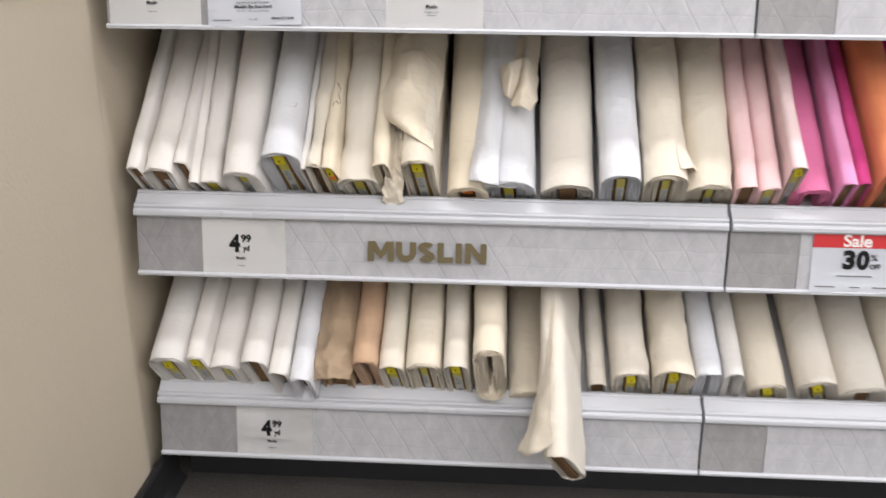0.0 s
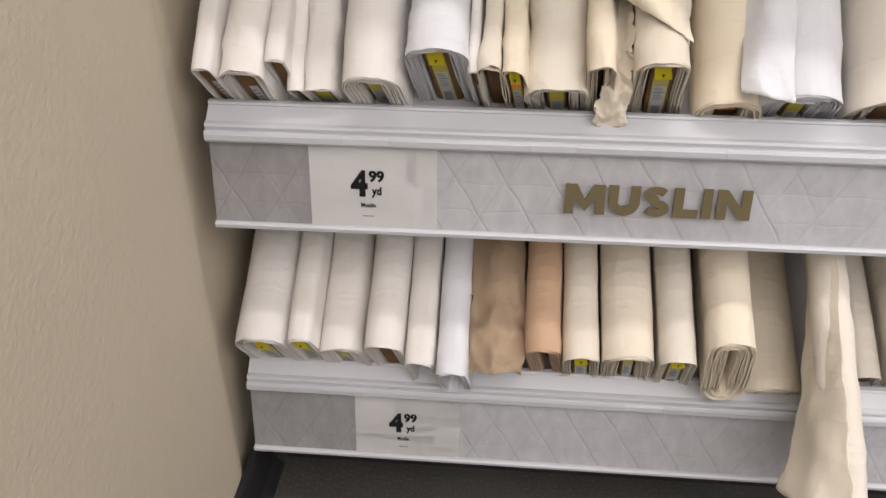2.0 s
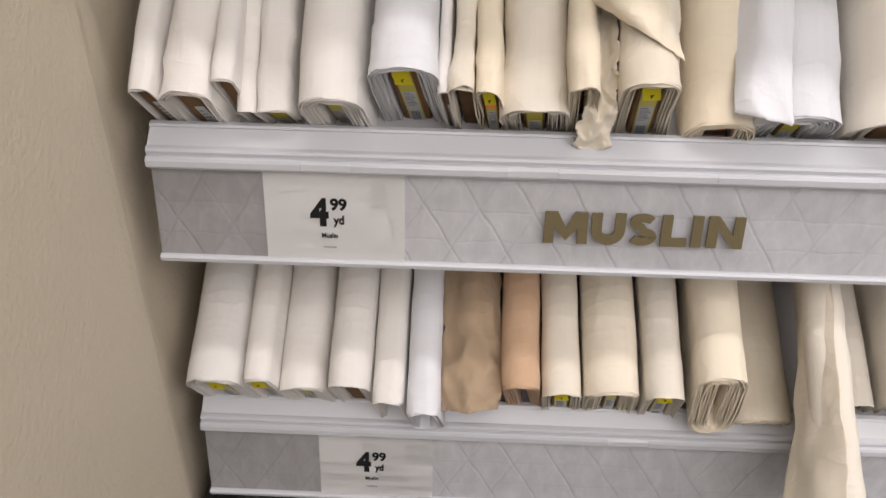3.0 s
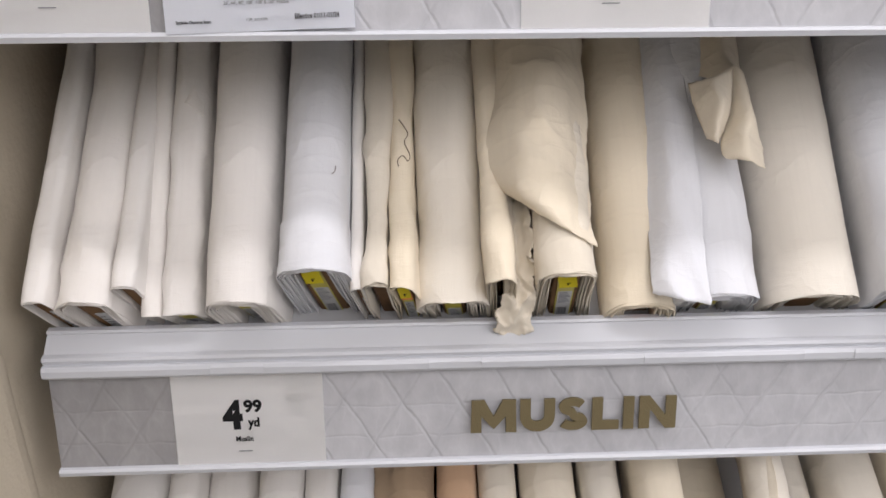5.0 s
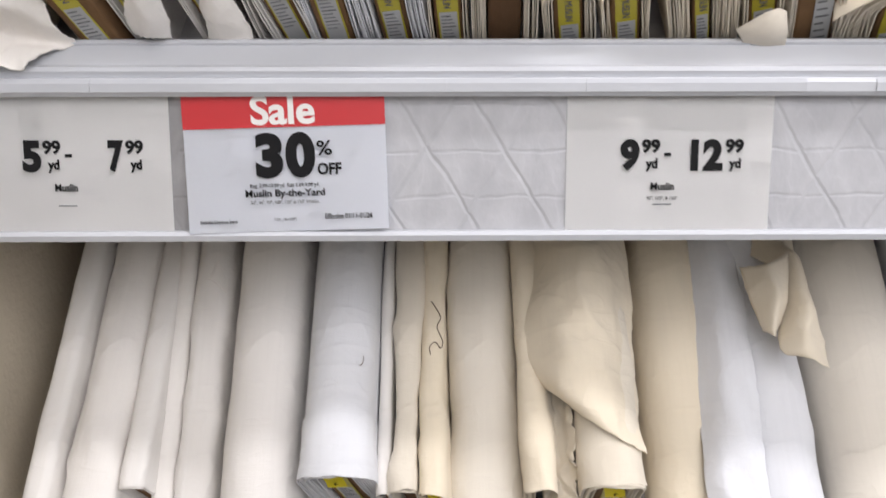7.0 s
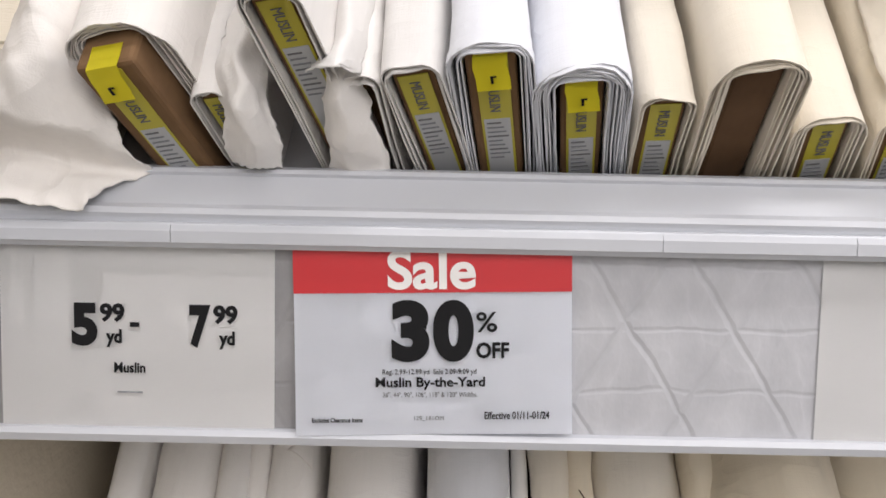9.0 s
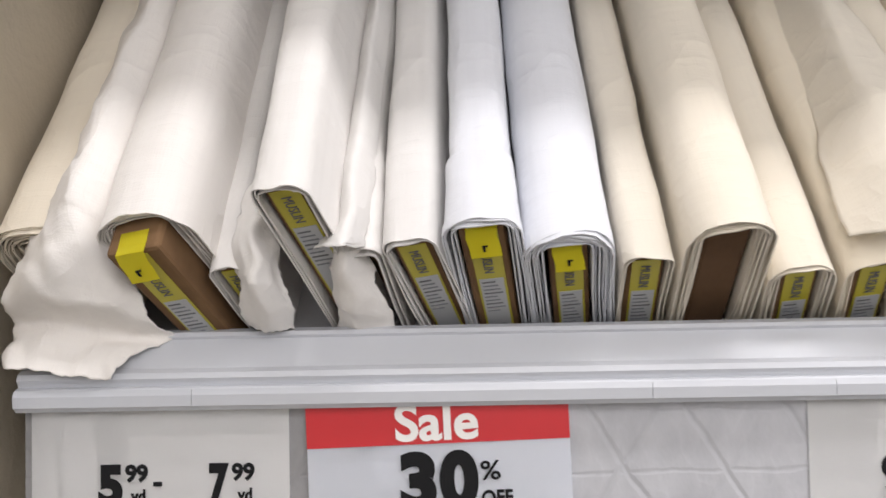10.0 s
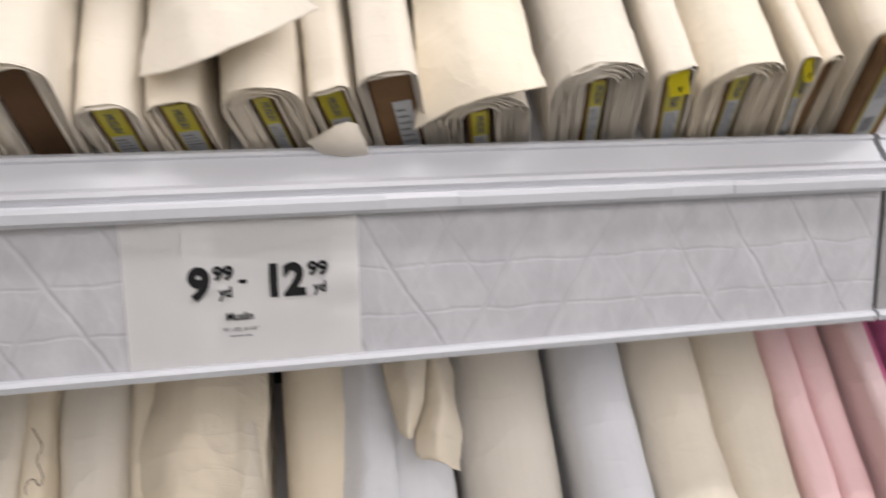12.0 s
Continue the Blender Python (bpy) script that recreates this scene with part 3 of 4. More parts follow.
loose_cloth(b, MID, [[(0.524, 0.40, 0.10), (0.560, 0.39, 0.145), (0.600, 0.39, 0.148), (0.640, 0.40, 0.10)],
                     [(0.512, 0.225, 0.10), (0.548, 0.205, 0.15), (0.588, 0.20, 0.153), (0.634, 0.215, 0.10)],
                     [(0.506, 0.164, 0.112), (0.541, 0.143, 0.155), (0.583, 0.132, 0.155), (0.630, 0.14, 0.10)],
                     [(0.513, 0.122, 0.108), (0.543, 0.093, 0.145), (0.583, 0.077, 0.144), (0.624, 0.072, 0.110)],
                     [(0.541, 0.090, 0.118), (0.568, 0.062, 0.136), (0.596, 0.042, 0.137), (0.622, 0.030, 0.122)]], CREAM, 0.0036, 24, "loose outer layer of cream cloth slumped sideways")
bolt("middle", 0.644, 0.730, 0.054, CREAM, "rounded cream muslin bolt with orange sticker", sticker=True, face="plain", core=0.03, shear=0.2, du=-0.008, tilt=6)
b = bolt("middle", 0.716, 0.824, 0.074, COOL, C + " with draped loose layer", wrinkle=1.5, du=-0.008, tilt=6)
loose_cloth(b, MID @ pose(0, 0, 0, 5), [[(0.718, 0.466, 0.040), (0.732, 0.466, 0.070), (0.760, 0.466, 0.074)], [(0.710, 0.246, 0.046), (0.732, 0.236, 0.074), (0.760, 0.236, 0.080)], [(0.702, 0.105, 0.054), (0.720, 0.097, 0.080), (0.756, 0.096, 0.084)],
                     [(0.692, 0.002, 0.068), (0.712, -0.008, 0.084), (0.750, -0.016, 0.084)]], COOL, 0.003, 26, "draped corner of white cloth")
b = bolt("middle", 0.834, 0.946, 0.070, PALE, "thick cream bolt with brown card end", face="plain", core=0.034, du=-0.008, tilt=6)
loose_cloth(b, MID, [[(0.775, 0.392, 0.072), (0.807, 0.392, 0.117), (0.845, 0.392, 0.087)], [(0.771, 0.282, 0.092), (0.801, 0.272, 0.132), (0.833, 0.282, 0.096)],
                     [(0.787, 0.234, 0.130), (0.805, 0.237, 0.154), (0.831, 0.222, 0.102)], [(0.782, 0.184, 0.124), (0.804, 0.177, 0.158), (0.828, 0.167, 0.117)],
                     [(0.774, 0.140, 0.132), (0.793, 0.135, 0.150), (0.821, 0.138, 0.132)], [(0.783, 0.129, 0.137), (0.797, 0.121, 0.145), (0.811, 0.112, 0.146)]],
            CREAM, 0.003, 34, "twisted loose corner of cream cloth", 6)
loose_cloth(b, MID, [[(0.751, 0.236, 0.128), (0.767, 0.228, 0.152), (0.797, 0.242, 0.156)], [(0.755, 0.197, 0.130), (0.772, 0.190, 0.160), (0.787, 0.188, 0.142)],
                     [(0.760, 0.158, 0.130), (0.767, 0.150, 0.138), (0.776, 0.156, 0.124)]], CREAM, 0.0025, 34, "petal-shaped fold of cream cloth", 6)
bolt("middle", 0.950, 1.032, 0.112, COOL, C + " with yellow label", core=0.022, du=-0.008, tilt=2)
b = bolt("middle", 1.037, 1.122, 0.112, PALE, "rounded natural cream muslin bolt", core=0.02, wrinkle=1.5, du=-0.008, tilt=2)
loose_cloth(b, MID, [[(1.098, 0.193, 0.108), (1.118, 0.193, 0.090), (1.126, 0.193, 0.050)], [(1.100, 0.063, 0.112), (1.124, 0.063, 0.100), (1.134, 0.063, 0.060)],
                     [(1.104, 0.005, 0.112), (1.130, 0.013, 0.105), (1.144, 0.028, 0.070)]], PALE, 0.003, 26, "loose fold along the edge")
bolt("middle", 1.126, 1.220, 0.080, CREAM, "wide natural cream muslin bolt", wrinkle=1.6, core=0.02, du=-0.008, tilt=6)
bolt("middle", 1.223, 1.265, 0.080, BLUSH, "light pink plain cotton bolt", face="plain", du=-0.008, tilt=3)
bolt("middle", 1.267, 1.311, 0.077, BLUSH, "light pink plain cotton bolt", face="label", du=-0.008, tilt=3)
bolt("middle", 1.313, 1.343, 0.128, ROSE, "pale pink cotton bolt with yellow tag", tag=True, du=0.008, tilt=0)
bolt("middle", 1.342, 1.420, 0.060, MAGENTA, "bright magenta plain cotton bolt", face="none")
bolt("middle", 1.422, 1.452, 0.090, ORCHID, "orchid pink plain cotton bolt", face="plain")
bolt("middle", 1.454, 1.480, 0.090, FUCHSIA, "deep fuchsia plain cotton bolt", face="plain")
bolt("middle", 1.483, 1.546, 0.140, CORAL, "coral orange plain cotton bolt", face="plain")
bolt("middle", 1.562, 1.612, 0.090, FUCHSIA, "deep fuchsia plain cotton bolt", face="plain")
bolt("middle", 1.616, 1.672, 0.090, MAGENTA, "bright magenta plain cotton bolt", face="plain")

# low shelf
LOW = frame_of("low")
bolt("low", -0.007, 0.080, 0.123, WHITE, W + " with yellow tag", tag=True, du=-0.02)
bolt("low", 0.082, 0.124, 0.126, WHITE, W + " with yellow tag", tag=True, du=-0.02)
bolt("low", 0.124, 0.196, 0.099, WHITE, "rounded white cotton muslin bolt", core=0.018, du=-0.02)
bolt("low", 0.201, 0.261, 0.127, WHITE, W + " with bare brown card end", face="plain", du=-0.02)
bolt("low", 0.264, 0.311, 0.110, WHITE, "plain white cotton muslin bolt", face="none", du=-0.04, rise=0.05)
bolt("low", 0.314, 0.362, 0.114, COOL, "white bolt hanging over the lip", face="none", du=-0.055, rise=0.10)
b = bolt("low", 0.370, 0.440, 0.096, TAN, "tan brown creased muslin bolt", face="plain", wrinkle=1.6, du=-0.02)
loose_cloth(b, LOW, [[(0.362, 0.33, 0.090), (0.405, 0.33, 0.116), (0.449, 0.33, 0.090)], [(0.362, 0.10, 0.090), (0.405, 0.10, 0.118), (0.449, 0.10, 0.092)],
                     [(0.362, 0.00, 0.086), (0.405, -0.01, 0.116), (0.452, 0.00, 0.090)], [(0.366, -0.040, 0.080), (0.405, -0.048, 0.106), (0.446, -0.038, 0.086)]], TAN, 0.0062, 38, "creased outer layer of tan cloth")
bolt("low", 0.447, 0.499, 0.129, PEACH, "peach muslin bolt with folded end", face="none", wrinkle=1.5, core=0.01, du=-0.015, lean=-9)
bolt("low", 0.504, 0.560, 0.121, PALE, "cream bolt with yellow tag", tag=True, du=-0.02)
bolt("low", 0.562, 0.641, 0.134, PALE, "rounded natural cream muslin bolt", core=0.02, du=-0.02)
bolt("low", 0.645, 0.699, 0.141, PALE, "cream bolt with yellow tag", tag=True, du=-0.023)
bolt("low", 0.708, 0.776, 0.178, PALE, "cream roll with open folded core", face="none", du=-0.004, rise=0.12, shear=0.3, core=0.007)
bolt("low", 0.786, 0.888, 0.040, PALE, "plain natural cream muslin bolt", face="none", du=-0.03, core=0.01)
COUNT[0] += 1
b = wound_bolt("low", pose(0.937, -0.115, 0.172, 40) @ pose(0, 0, 0, 0, -20, 0), 0.05, 0.19, 0.02, 0.165, PALE, "cream bolt pulled out and hanging over the lip", 1.5, sink=-0.003, face="plain")
loose_cloth(b, Matrix(), [[(0.888, 0.05, 0.545), (0.872, -0.10, 0.445), (0.868, -0.235, 0.335)], [(0.872, 0.05, 0.53), (0.852, -0.11, 0.392), (0.826, -0.215, 0.292)],
                          [(0.868, 0.06, 0.46), (0.843, -0.08, 0.335), (0.808, -0.155, 0.262)]], PALE, 0.005, 24, "free cream layer hanging from the bolt")
bolt("low", 0.969, 1.012, 0.030, PALE, "thin natural cream muslin bolt", face="plain")
bolt("low", 1.018, 1.096, 0.086, PALE, "rounded cream bolt with yellow tag", tag=True, wrinkle=2.0)
bolt("low", 1.106, 1.186, 0.106, PALE, "loosely wound cream muslin bolt", tag=True, wrinkle=2.4)
bolt("low", 1.194, 1.250, 0.100, COOL, "bleached white plain cotton bolt", face="none", core=0.01)
bolt("low", 1.254, 1.297, 0.100, WHITE, "plain white cotton muslin bolt", face="none", core=0.01)
bolt("low", 1.310, 1.400, 0.056, PALE, "wide cream bolt with yellow tag", tag=True, lean=-16)
bolt("low", 1.405, 1.500, 0.076, PALE, "very wide cream bolt with yellow tag", tag=True, lean=-22)
bolt("low", 1.515, 1.620, 0.056, PALE, "wide natural cream muslin bolt", face="plain", lean=-12)
bolt("low", 1.630, 1.720, 0.056, PALE, "wide natural cream muslin bolt", face="plain", lean=-8)

# high shelf
HIGH = frame_of("high")
bolt("high", -0.030, 0.044, 0.080, PALE, "cream bolt against the beige wall", face="plain", du=0.03)
b = bolt("high", 0.056, 0.128, 0.114, WHITE, "white bolt with yellow tag on bare card", tag=True, lean=-14, core=0.036, cover=0.016, sink=-0.022, du=0.012)
loose_cloth(b, HIGH, [[(0.010, 0.36, 0.05), (0.050, 0.36, 0.105), (0.078, 0.36, 0.06)], [(0.010, 0.10, 0.065), (0.050, 0.07, 0.112), (0.082, 0.075, 0.07)],
                      [(0.008, 0.048, 0.066), (0.048, 0.022, 0.106), (0.084, 0.016, 0.06)], [(0.000, 0.021, 0.060), (0.044, -0.004, 0.092), (0.086, -0.008, 0.05)],
                      [(-0.008, -0.006, 0.050), (0.038, -0.019, 0.066), (0.088, -0.016, 0.035)], [(-0.014, -0.008, 0.024), (0.034, -0.014, 0.026), (0.098, -0.018, 0.012)],
                      [(-0.010, -0.030, 0.026), (0.038, -0.031, 0.025), (0.079, -0.033, 0.020)], [(-0.004, -0.048, 0.030), (0.038, -0.053, 0.025), (0.064, -0.056, 0.020)]],
            WHITE, 0.0045, 34, "loose white cloth tail hanging over the lip", 10)
b = bolt("high", 0.130, 0.154, 0.074, WHITE, "thin white bolt with yellow label", lean=-12)
loose_cloth(b, HIGH, [[(0.158, 0.34, 0.070), (0.168, 0.34, 0.080), (0.178, 0.34, 0.05)], [(0.158, 0.12, 0.076), (0.170, 0.11, 0.088), (0.180, 0.12, 0.06)], [(0.150, 0.03, 0.078), (0.167, 0.010, 0.092), (0.178, 0.02, 0.064)],
                      [(0.151, -0.006, 0.05), (0.169, -0.02, 0.066), (0.184, -0.006, 0.045)], [(0.150, -0.011, 0.016), (0.167, -0.020, 0.026), (0.184, -0.012, 0.016)]],
            WHITE, 0.0035, 50, "crumpled white cloth bunched at the end")
bolt("high", 0.172, 0.212, 0.150, WHITE, "tall white bolt with yellow muslin label", lean=-13, sink=0.006)
b = bolt("high", 0.222, 0.246, 0.085, WHITE, "white bolt with loose hollow fold", face="none", lean=-10, wrinkle=1.8)
loose_cloth(b, HIGH, [[(0.226, 0.30, 0.08), (0.238, 0.30, 0.10), (0.248, 0.30, 0.08)], [(0.214, 0.043, 0.085), (0.230, 0.025, 0.106), (0.241, 0.044, 0.085)],
                      [(0.209, -0.004, 0.092), (0.226, -0.016, 0.108), (0.239, 0.002, 0.085)]], WHITE, 0.003, 40, "white cloth hood over the end")
loose_cloth(b, HIGH, [[(0.211, 0.010, 0.08), (0.224, 0.006, 0.09), (0.238, 0.010, 0.08)], [(0.213, 0.0, 0.05), (0.225, -0.013, 0.064), (0.244, 0.0, 0.05)],
                      [(0.213, -0.008, -0.004), (0.232, -0.014, 0.006), (0.258, -0.008, -0.004)]], WHITE, 0.0035, 60, "crumpled white folds")
bolt("high", 0.246, 0.285, 0.097, WHITE, "white bolt with torn yellow label", lean=-14)
bolt("high", 0.286, 0.338, 0.114, COOL, "white bolt with yellow tag and label", lean=-8, tag=True, core=0.03, sink=0.002, hem=(0.008, 0.02, 0.032, 0.056))
bolt("high", 0.336, 0.398, 0.098, COOL, "thick white bolt with yellow label", lean=-8, tag=True, cover=0.016)
bolt("high", 0.405, 0.440, 0.077, PALE, "thin cream bolt with yellow label", lean=-5, sink=0.005)
bolt("high", 0.442, 0.501, 0.107, PALE, "cream bolt with hollow brown card core", lean=-4, face="plain", dark=True, sink=0.008, core=0.03)
bolt("high", 0.504, 0.551, 0.061, PALE, "thin cream bolt with yellow label", lean=-10, sink=0.005)
b = bolt("high", 0.554, 0.598, 0.065, PALE, "thin cream bolt with yellow label", lean=-12, sink=0.005)
loose_cloth(b, HIGH, [[(0.580, 0.36, 0.06), (0.606, 0.36, 0.09), (0.622, 0.36, 0.075)], [(0.574, 0.161, 0.062), (0.598, 0.140, 0.096), (0.640, 0.16, 0.085)],
                      [(0.562, 0.082, 0.064), (0.597, 0.058, 0.100), (0.667, 0.081, 0.100)], [(0.557, 0.015, 0.070), (0.602, 0.002, 0.103), (0.685, 0.041, 0.116)]],
            PALE, 0.0025, 16, "stiff pointed flap of cream cloth")
bolt("high", 0.604, 0.668, 0.080, PALE, "cream roll of many loose layers", core=0.016, lean=-16)
b = bolt("high", 0.671, 0.707, 0.077, PALE, "cream bolt with yellow label and loose flap", lean=-18)
loose_cloth(b, HIGH, [[(0.697, -0.014, 0.047), (0.706, -0.014, 0.052), (0.715, -0.013, 0.047)], [(0.676, -0.017, 0.030), (0.703, -0.021, 0.033), (0.722, -0.018, 0.028)],
                      [(0.688, -0.018, 0.014), (0.706, -0.020, 0.013), (0.726, -0.018, 0.011)]], PALE, 0.0006, 60, "small torn pale flap", 1)
bolt("high", 0.709, 0.757, 0.094, PALE, "cream bolt with bare card and small label", core=0.034, face="white", lean=-16)
b = bolt("high", 0.766, 0.856, 0.066, PALE, "wide cream bolt with swooping loose layer", core=0.02, lean=-14)
loose_cloth(b, HIGH, [[(0.781, 0.340, 0.054), (0.813, 0.340, 0.089), (0.855, 0.340, 0.074)], [(0.771, 0.110, 0.059), (0.810, 0.093, 0.090), (0.859, 0.095, 0.079)],
                      [(0.767, 0.039, 0.054), (0.805, 0.019, 0.088), (0.859, 0.022, 0.082)], [(0.762, -0.008, 0.030), (0.803, -0.014, 0.074), (0.859, -0.008, 0.086)]],
            PALE, 0.002, 18, "loose outer layer sagging to one side")
b = bolt("high", 0.862, 0.946, 0.104, PALE, "wide cream roll of many layers", core=0.016, hem=(0.045,), lean=-14)
bolt("high", 0.956, 0.989, 0.098, PALE, "thin cream bolt with yellow tag", tag=True, sink=0.002, lean=-18)
bolt("high", 0.992, 1.070, 0.106, PALE, "wide cream bolt with yellow label", core=0.018, lean=-16)
bolt("high", 1.073, 1.093, 0.114, PALE, "thin cream bolt with yellow tag", tag=True, sink=0.002, lean=-20)
bolt("high", 1.095, 1.116, 0.112, PALE, "thin plain cream muslin bolt", face="plain", lean=-18)
bolt("high", 1.120, 1.176, 0.146, PALE, "cream bolt with bare brown card and label", cover=0.004, core=0.04, sink=-0.01, lean=-20)


def loose_thread(m, pts, words):
    bm = bmesh.new()
    line = spline(pts, 8)
    rings = []
    for p in line:
        rings.append([bm.verts.new(p + Vector((0.0006 * math.cos(a), 0.0006 * math.sin(a), 0.0004 * math.cos(a * 2)))) for a in (0, 2.1, 4.2)])
    for a, c in zip(rings, rings[1:]):
        for i in range(3):
            bm.faces.new((a[i], a[(i + 1) % 3], c[(i + 1) % 3], c[i]))
    ob = mesh_object("loose_thread", bm, THREAD, smooth=True)
    ob.matrix_basis = m
    return tagged(ob, words, "thread")


loose_thread(MID, [(0.410, 0.209, 0.1022), (0.420, 0.190, 0.1022), (0.416, 0.178, 0.1022), (0.422, 0.162, 0.1010), (0.420, 0.153, 0.1018), (0.414, 0.160, 0.1022), (0.408, 0.154, 0.1022), (0.409, 0.146, 0.1022)], "brown curled thread lying on cream cloth")
loose_thread(MID, [(0.336, 0.122, 0.1312), (0.339, 0.124, 0.1314), (0.340, 0.132, 0.1314)], "tiny dark thread stuck on white cloth")


# ---- cards and letters on the fascias ----
def on_fascia(level, x, roll=0.0, z=0.0045, proud=0.0):
    """A frame lying on the leaning fascia, x along it, z up it."""
    zb, _ = LEVEL[level]
    return pose(x, -0.0112 - proud, zb + z, -9.0, 0, 0) @ pose(0, 0, 0, 0, roll, 0)


def sheet_card(name, m, w, h, words, category, curl=0.0, paper=None):
    bm = bmesh.new()
    rows = []
    for j in range(7):
        rows.append([bm.verts.new((w * i / 8, -0.0006 - curl * (1 - j / 6) ** 2 * (0.4 + 0.6 * abs(i / 4 - 1)), h * j / 6)) for i in range(9)])
    for a, b in zip(rows, rows[1:]):
        for i in range(8):
            bm.faces.new((a[i], a[i + 1], b[i + 1], b[i]))
    bmesh.ops.solidify(bm, geom=bm.faces[:], thickness=0.0005)
    ob = mesh_object(name, bm, paper or PAPER, smooth=False)
    ob.matrix_basis = m
    return tagged(ob, words, category, "cards on the fascia")


def word(parent, name, text, x0, x1, z0, z1, ink=None, bold=0.03, y=-0.0016):
    """A line of print filling the given box; bold is in parts of its height."""
    return lettering(name, text, 0.04, ink or INK, parent, 0, 0, y, bold=bold * 0.04, fit=(x0, x1, z0, z1))


def price(parent, x, w, big, small, z0, z1):
    h = z1 - z0
    word(parent, "price_figure", big, x, x + w, z0, z1, bold=0.052)
    word(parent, "price_figure", small, x + w + 0.0018, x + w + 0.0018 + 0.56 * h, z0 + 0.56 * h, z1, bold=0.04)
    word(parent, "unit_word", "yd", x + w + 0.0055, x + w + 0.0055 + 0.36 * h, z0 - 0.02 * h, z0 + 0.40 * h, bold=0.035)


def muslin_card(level, x, words, prices, note=False):
    c = sheet_card("price_card", on_fascia(level, x), 0.176, 0.119, words, "price card")
    if len(prices) == 1:
        price(c, 0.057, 0.0235, *prices[0], 0.045, 0.083)
        mid, low = 0.081, 0.0295
    else:
        price(c, 0.046, 0.0165, *prices[0], 0.0525, 0.0805)
        bar("dash", 0.0835, 0.0895, 0.0655, 0.0685, INK, c, -0.0016)
        price(c, 0.1215 if len(prices[1][0]) == 1 else 0.1065, 0.0135 if len(prices[1][0]) == 1 else 0.0275, *prices[1], 0.0525, 0.0805)
        mid, low = 0.083, 0.0355
    word(c, "caption", "Muslin", mid - 0.010, mid + 0.010, low, low + 0.0068, bold=0.018)
    if note:
        word(c, "small_print", "90\", 108\", & 120\"", mid - 0.013, mid + 0.013, low - 0.009, low - 0.0055, GREY_INK, 0.0)
    bar("small_print", mid - 0.008, mid + 0.008, low - 0.0132, low - 0.0122, SOFT_INK, c, -0.0014)
    return c


def sale_card(level, x, roll, full):
    c = sheet_card("sale_card", on_fascia(level, x, roll, 0.0025, 0.002), 0.177, 0.121, "white sale card with red band, clipped over the fascia", "sale card", 0.004, SALE_PAPER)
    bm = bmesh.new()
    box(bm, 0.0, 0.177, -0.0016, -0.0012, 0.0915, 0.1212)
    part("red_band", bm, RED_INK, c, "red printed band")
    word(c, "sale_word", "Sale", 0.0600, 0.1160, 0.0935, 0.1190, WHITE_INK, 0.025, -0.0022)
    word(c, "sale_figure", "3", 0.0620, 0.0862, 0.0470, 0.0870, None, 0.055, -0.0024)
    word(c, "sale_figure", "0", 0.0885, 0.1145, 0.0470, 0.0870, None, 0.055, -0.0024)
    word(c, "sale_figure", "%", 0.1160, 0.1295, 0.0660, 0.0790, None, 0.012, -0.0024)
    word(c, "sale_word", "OFF", 0.1160, 0.1370, 0.0490, 0.0595, None, 0.03, -0.0024)
    if full:
        word(c, "small_print", "Reg. 2.99-12.99 yd  Sale 2.09-9.09 yd", 0.0560, 0.1160, 0.0382, 0.0425, None, 0.005, -0.0030)
        word(c, "caption", "Muslin By-the-Yard", 0.0515, 0.1215, 0.0290, 0.0372, None, 0.02, -0.0030)
        word(c, "small_print", "36\", 44\", 90\", 108\", 118\" & 120\" Widths.", 0.0560, 0.1165, 0.0240, 0.0276, GREY_INK, 0.0, -0.0034)
        word(c, "small_print", "Excludes Clearance Items", 0.0105, 0.0430, 0.0085, 0.0116, None, 0.012, -0.0046)
        word(c, "small_print", "129_161OM", 0.0760, 0.0950, 0.0090, 0.0120, GREY_INK, 0.0, -0.0036)
        word(c, "small_print", "Effective 01/11-01/24", 0.1210, 0.1625, 0.0100, 0.0148, None, 0.012, -0.0044)
    else:
        bar("caption", 0.052, 0.122, 0.0325, 0.0350, GREY_INK, c, -0.0030)
        for a, b in ((0.012, 0.05), (0.08, 0.1), (0.125, 0.165)):
            bar("small_print", a, b, 0.010, 0.0122, GREY_INK, c, -0.0045)
    return c


muslin_card("middle", 0.139, "white price card reading 4.99 yd Muslin", [("4", "99")])
muslin_card("low", 0.177, "white price card reading 4.99 yd Muslin", [("4", "99")])
muslin_card("high", 0.006, "white price card reading 5.99 to 7.99 yd", [("5", "99"), ("7", "99")])
wide_card = muslin_card("high", 0.531, "white price card reading 9.99 to 12.99 yd", [("9", "99"), ("12", "99")], True)
wide_card.matrix_basis = wide_card.matrix_basis @ Matrix.Diagonal((1.035, 1, 1, 1))
sale_card("high", 0.197, -1.6, True)
sale_card("middle", 1.390, 0.0, False)

sign = thing("shelf_lettering", on_fascia("middle", 0.488, 0, 0.041), "olive-brown cut-out letters spelling MUSLIN on the fascia", "letters")


def stroke(pts, t):
    """The outline of a heavy stroke of width t along a line of points."""
    left, right = [], []
    for i, p in enumerate(pts):
        a, b = Vector(pts[max(i - 1, 0)]), Vector(pts[min(i + 1, len(pts) - 1)])
        n = (b - a).normalized()
        left.append((p[0] - n.y * t / 2, p[1] + n.x * t / 2))
        right.append((p[0] + n.y * t / 2, p[1] - n.x * t / 2))
    return left, right


def arc(cx, cz, rx, rz, a0, a1, n=9):
    return [(cx + rx * math.cos(radians(a0 + (a1 - a0) * i / n)), cz + rz * math.sin(radians(a0 + (a1 - a0) * i / n))) for i in range(n + 1)]


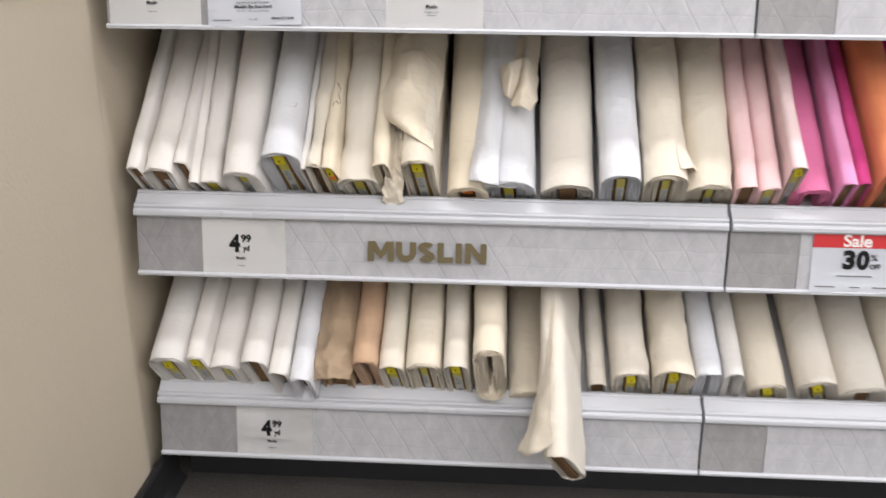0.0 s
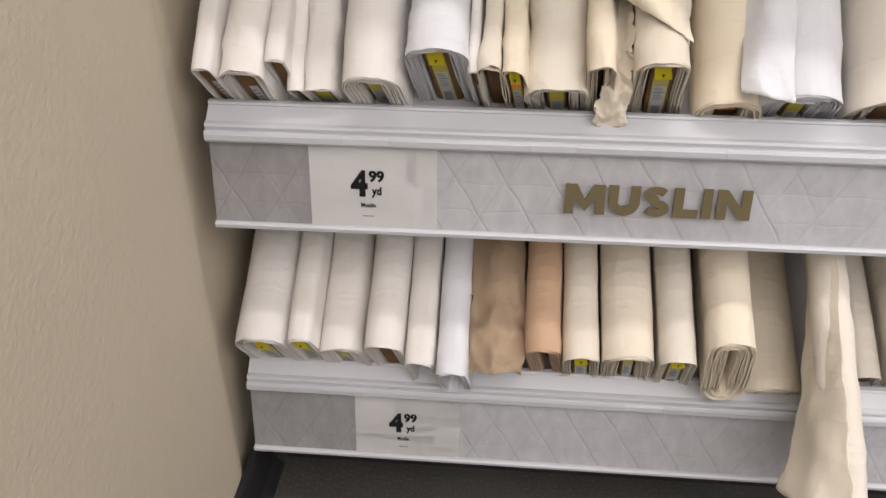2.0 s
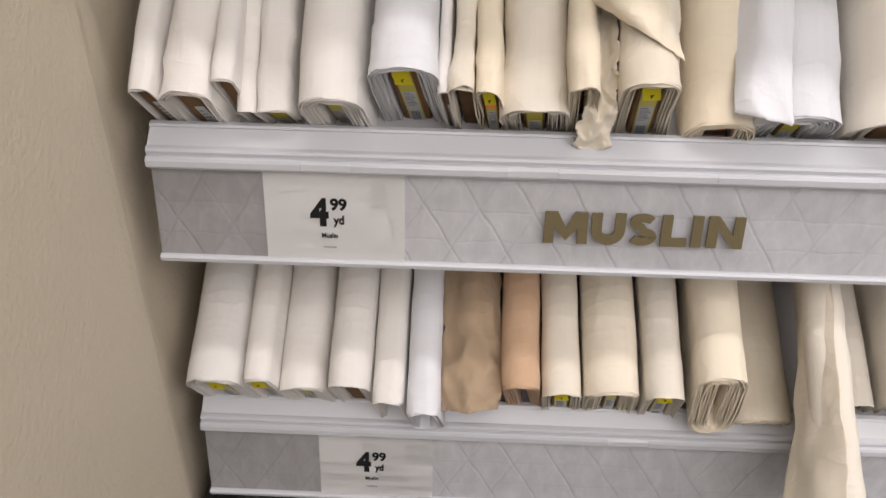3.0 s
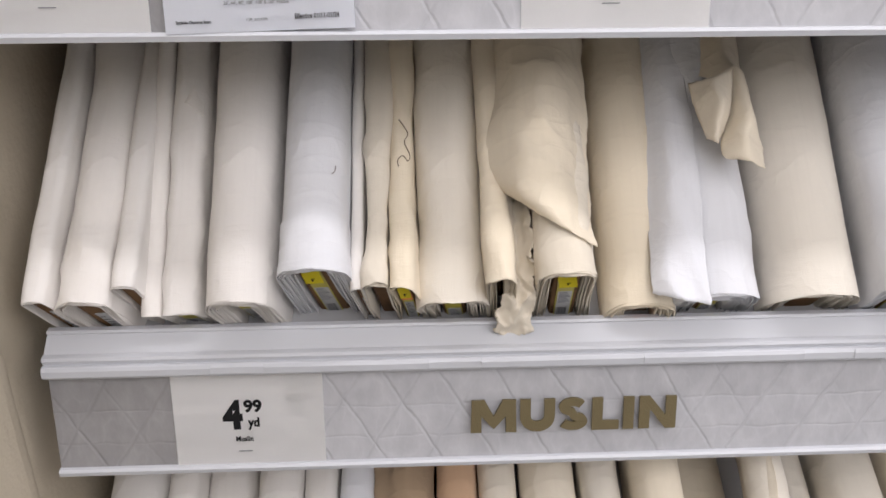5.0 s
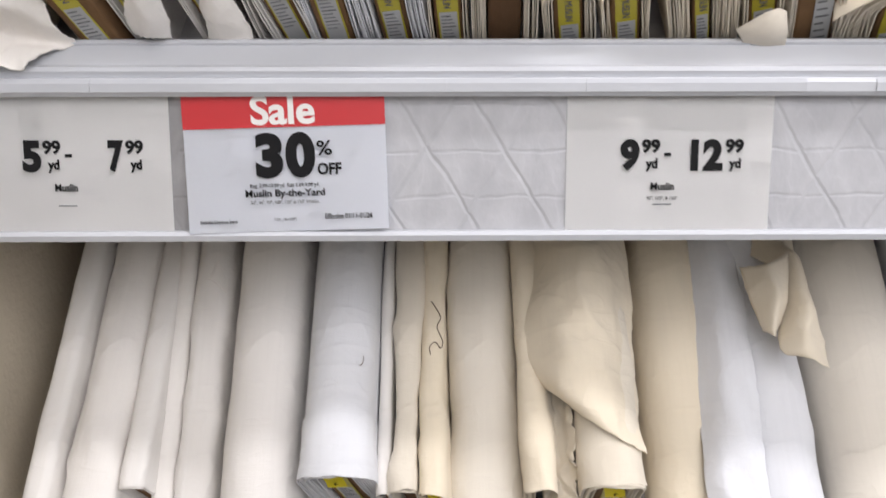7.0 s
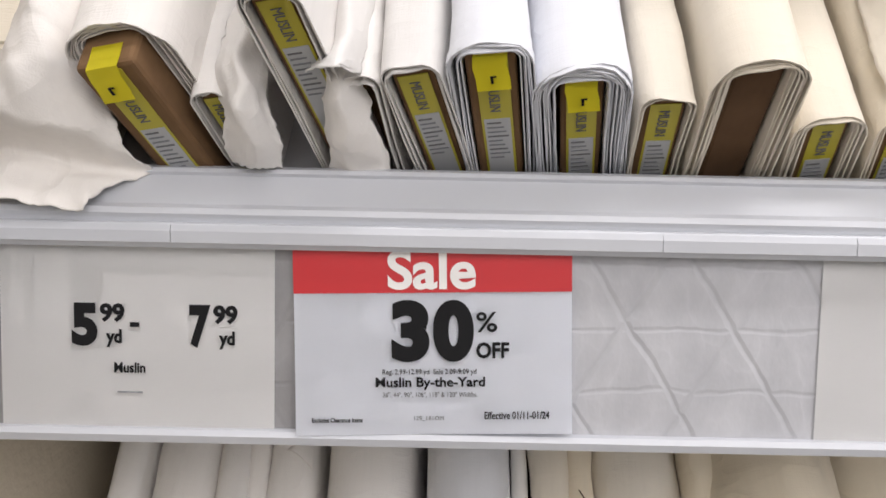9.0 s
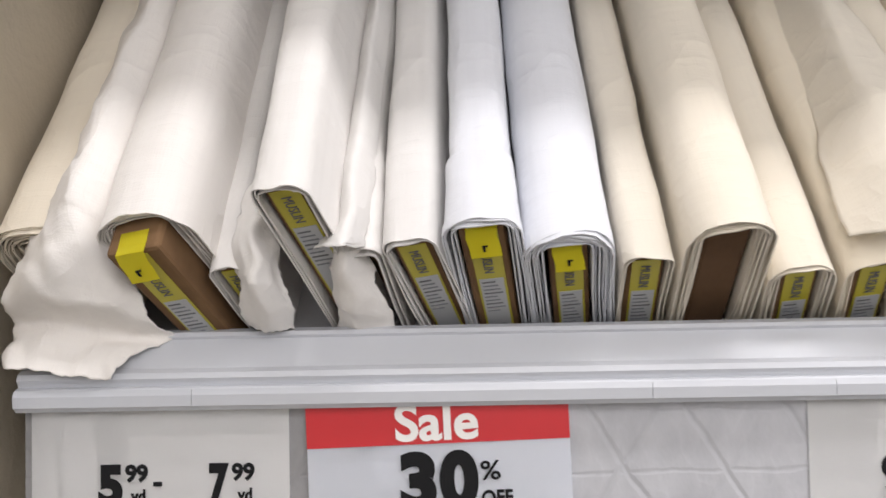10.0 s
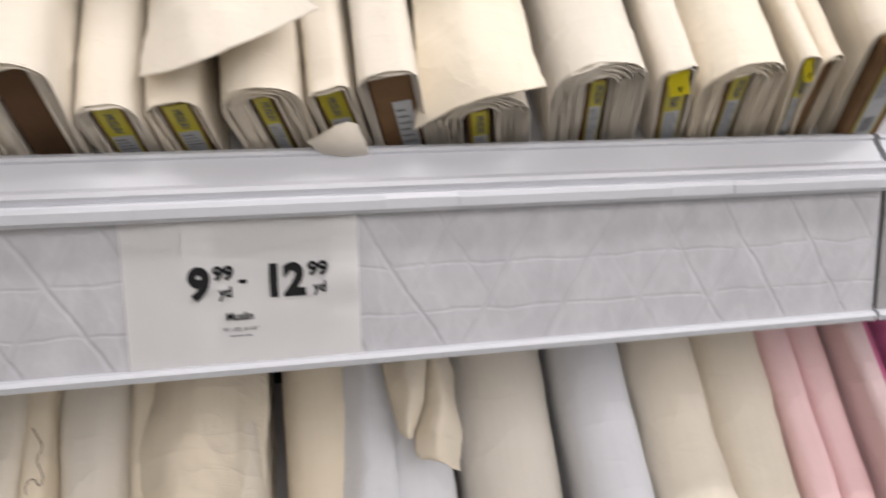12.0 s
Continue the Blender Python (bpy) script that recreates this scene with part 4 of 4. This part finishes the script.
def cut_letter(x0, x1, strips):
    """One felt letter: strips of (left, right) outlines filled and given thickness."""
    bm = bmesh.new()
    for left, right in strips:
        a = [bm.verts.new((x, -0.0012, z)) for x, z in left]
        b = [bm.verts.new((x, -0.0012, z)) for x, z in right]
        for i in range(len(a) - 1):
            bm.faces.new((a[i], a[i + 1], b[i + 1], b[i]))
    bmesh.ops.remove_doubles(bm, verts=bm.verts, dist=0.0001)
    ret = bmesh.ops.extrude_face_region(bm, geom=bm.faces[:])
    bmesh.ops.translate(bm, verts=[v for v in ret["geom"] if isinstance(v, bmesh.types.BMVert)], vec=(0, -0.0032, 0))
    bmesh.ops.translate(bm, verts=bm.verts, vec=(x0, 0, 0))
    return part("letter", bm, LETTER, sign)


TALL, BAR = 0.0415, 0.0128
wm, wn = 0.0545, 0.0445
cut_letter(0.0, wm, [([(0, 0), (0.001, TALL), (0.0165, TALL), (wm / 2, TALL * 0.50), (wm - 0.0165, TALL), (wm - 0.001, TALL), (wm, 0)],
                      [(BAR, 0), (BAR, TALL * 0.50), (BAR + 0.0012, TALL * 0.47), (wm / 2, TALL * 0.10), (wm - BAR - 0.0012, TALL * 0.47), (wm - BAR, TALL * 0.50), (wm - BAR, 0)])])
cut_letter(0.0585, 0.1005, [stroke([(0.0064, TALL), (0.0064, 0.020)] + arc(0.0208, 0.0190, 0.0144, 0.0128, 183, 357, 12) + [(0.0352, 0.020), (0.0352, TALL)], BAR)])
cut_letter(0.1030, 0.1405, [stroke(arc(0.0185, 0.0305, 0.0115, 0.0062, 25, 260, 12) + arc(0.0185, 0.0120, 0.0125, 0.0062, 80, -155, 12), 0.0108)])
cut_letter(0.1445, 0.1775, [([(0, TALL), (0, BAR), (0, 0)], [(BAR, TALL), (BAR, BAR * 0.9), (BAR, 0)]), ([(BAR, BAR * 0.9), (0.0325, BAR * 0.9)], [(BAR, 0), (0.0325, 0)])])
cut_letter(0.1820, 0.1950, [([(0, TALL), (0, 0)], [(BAR, TALL), (BAR, 0)])])
cut_letter(0.2010, 0.2455, [([(0, 0), (0, TALL), (BAR, TALL), (wn - BAR, TALL * 0.42), (wn - BAR, TALL), (wn, TALL)],
                             [(BAR, 0), (BAR, TALL * 0.58), (BAR + 0.001, TALL * 0.57), (wn - BAR, 0), (wn - BAR + 0.001, 0), (wn, 0)])])
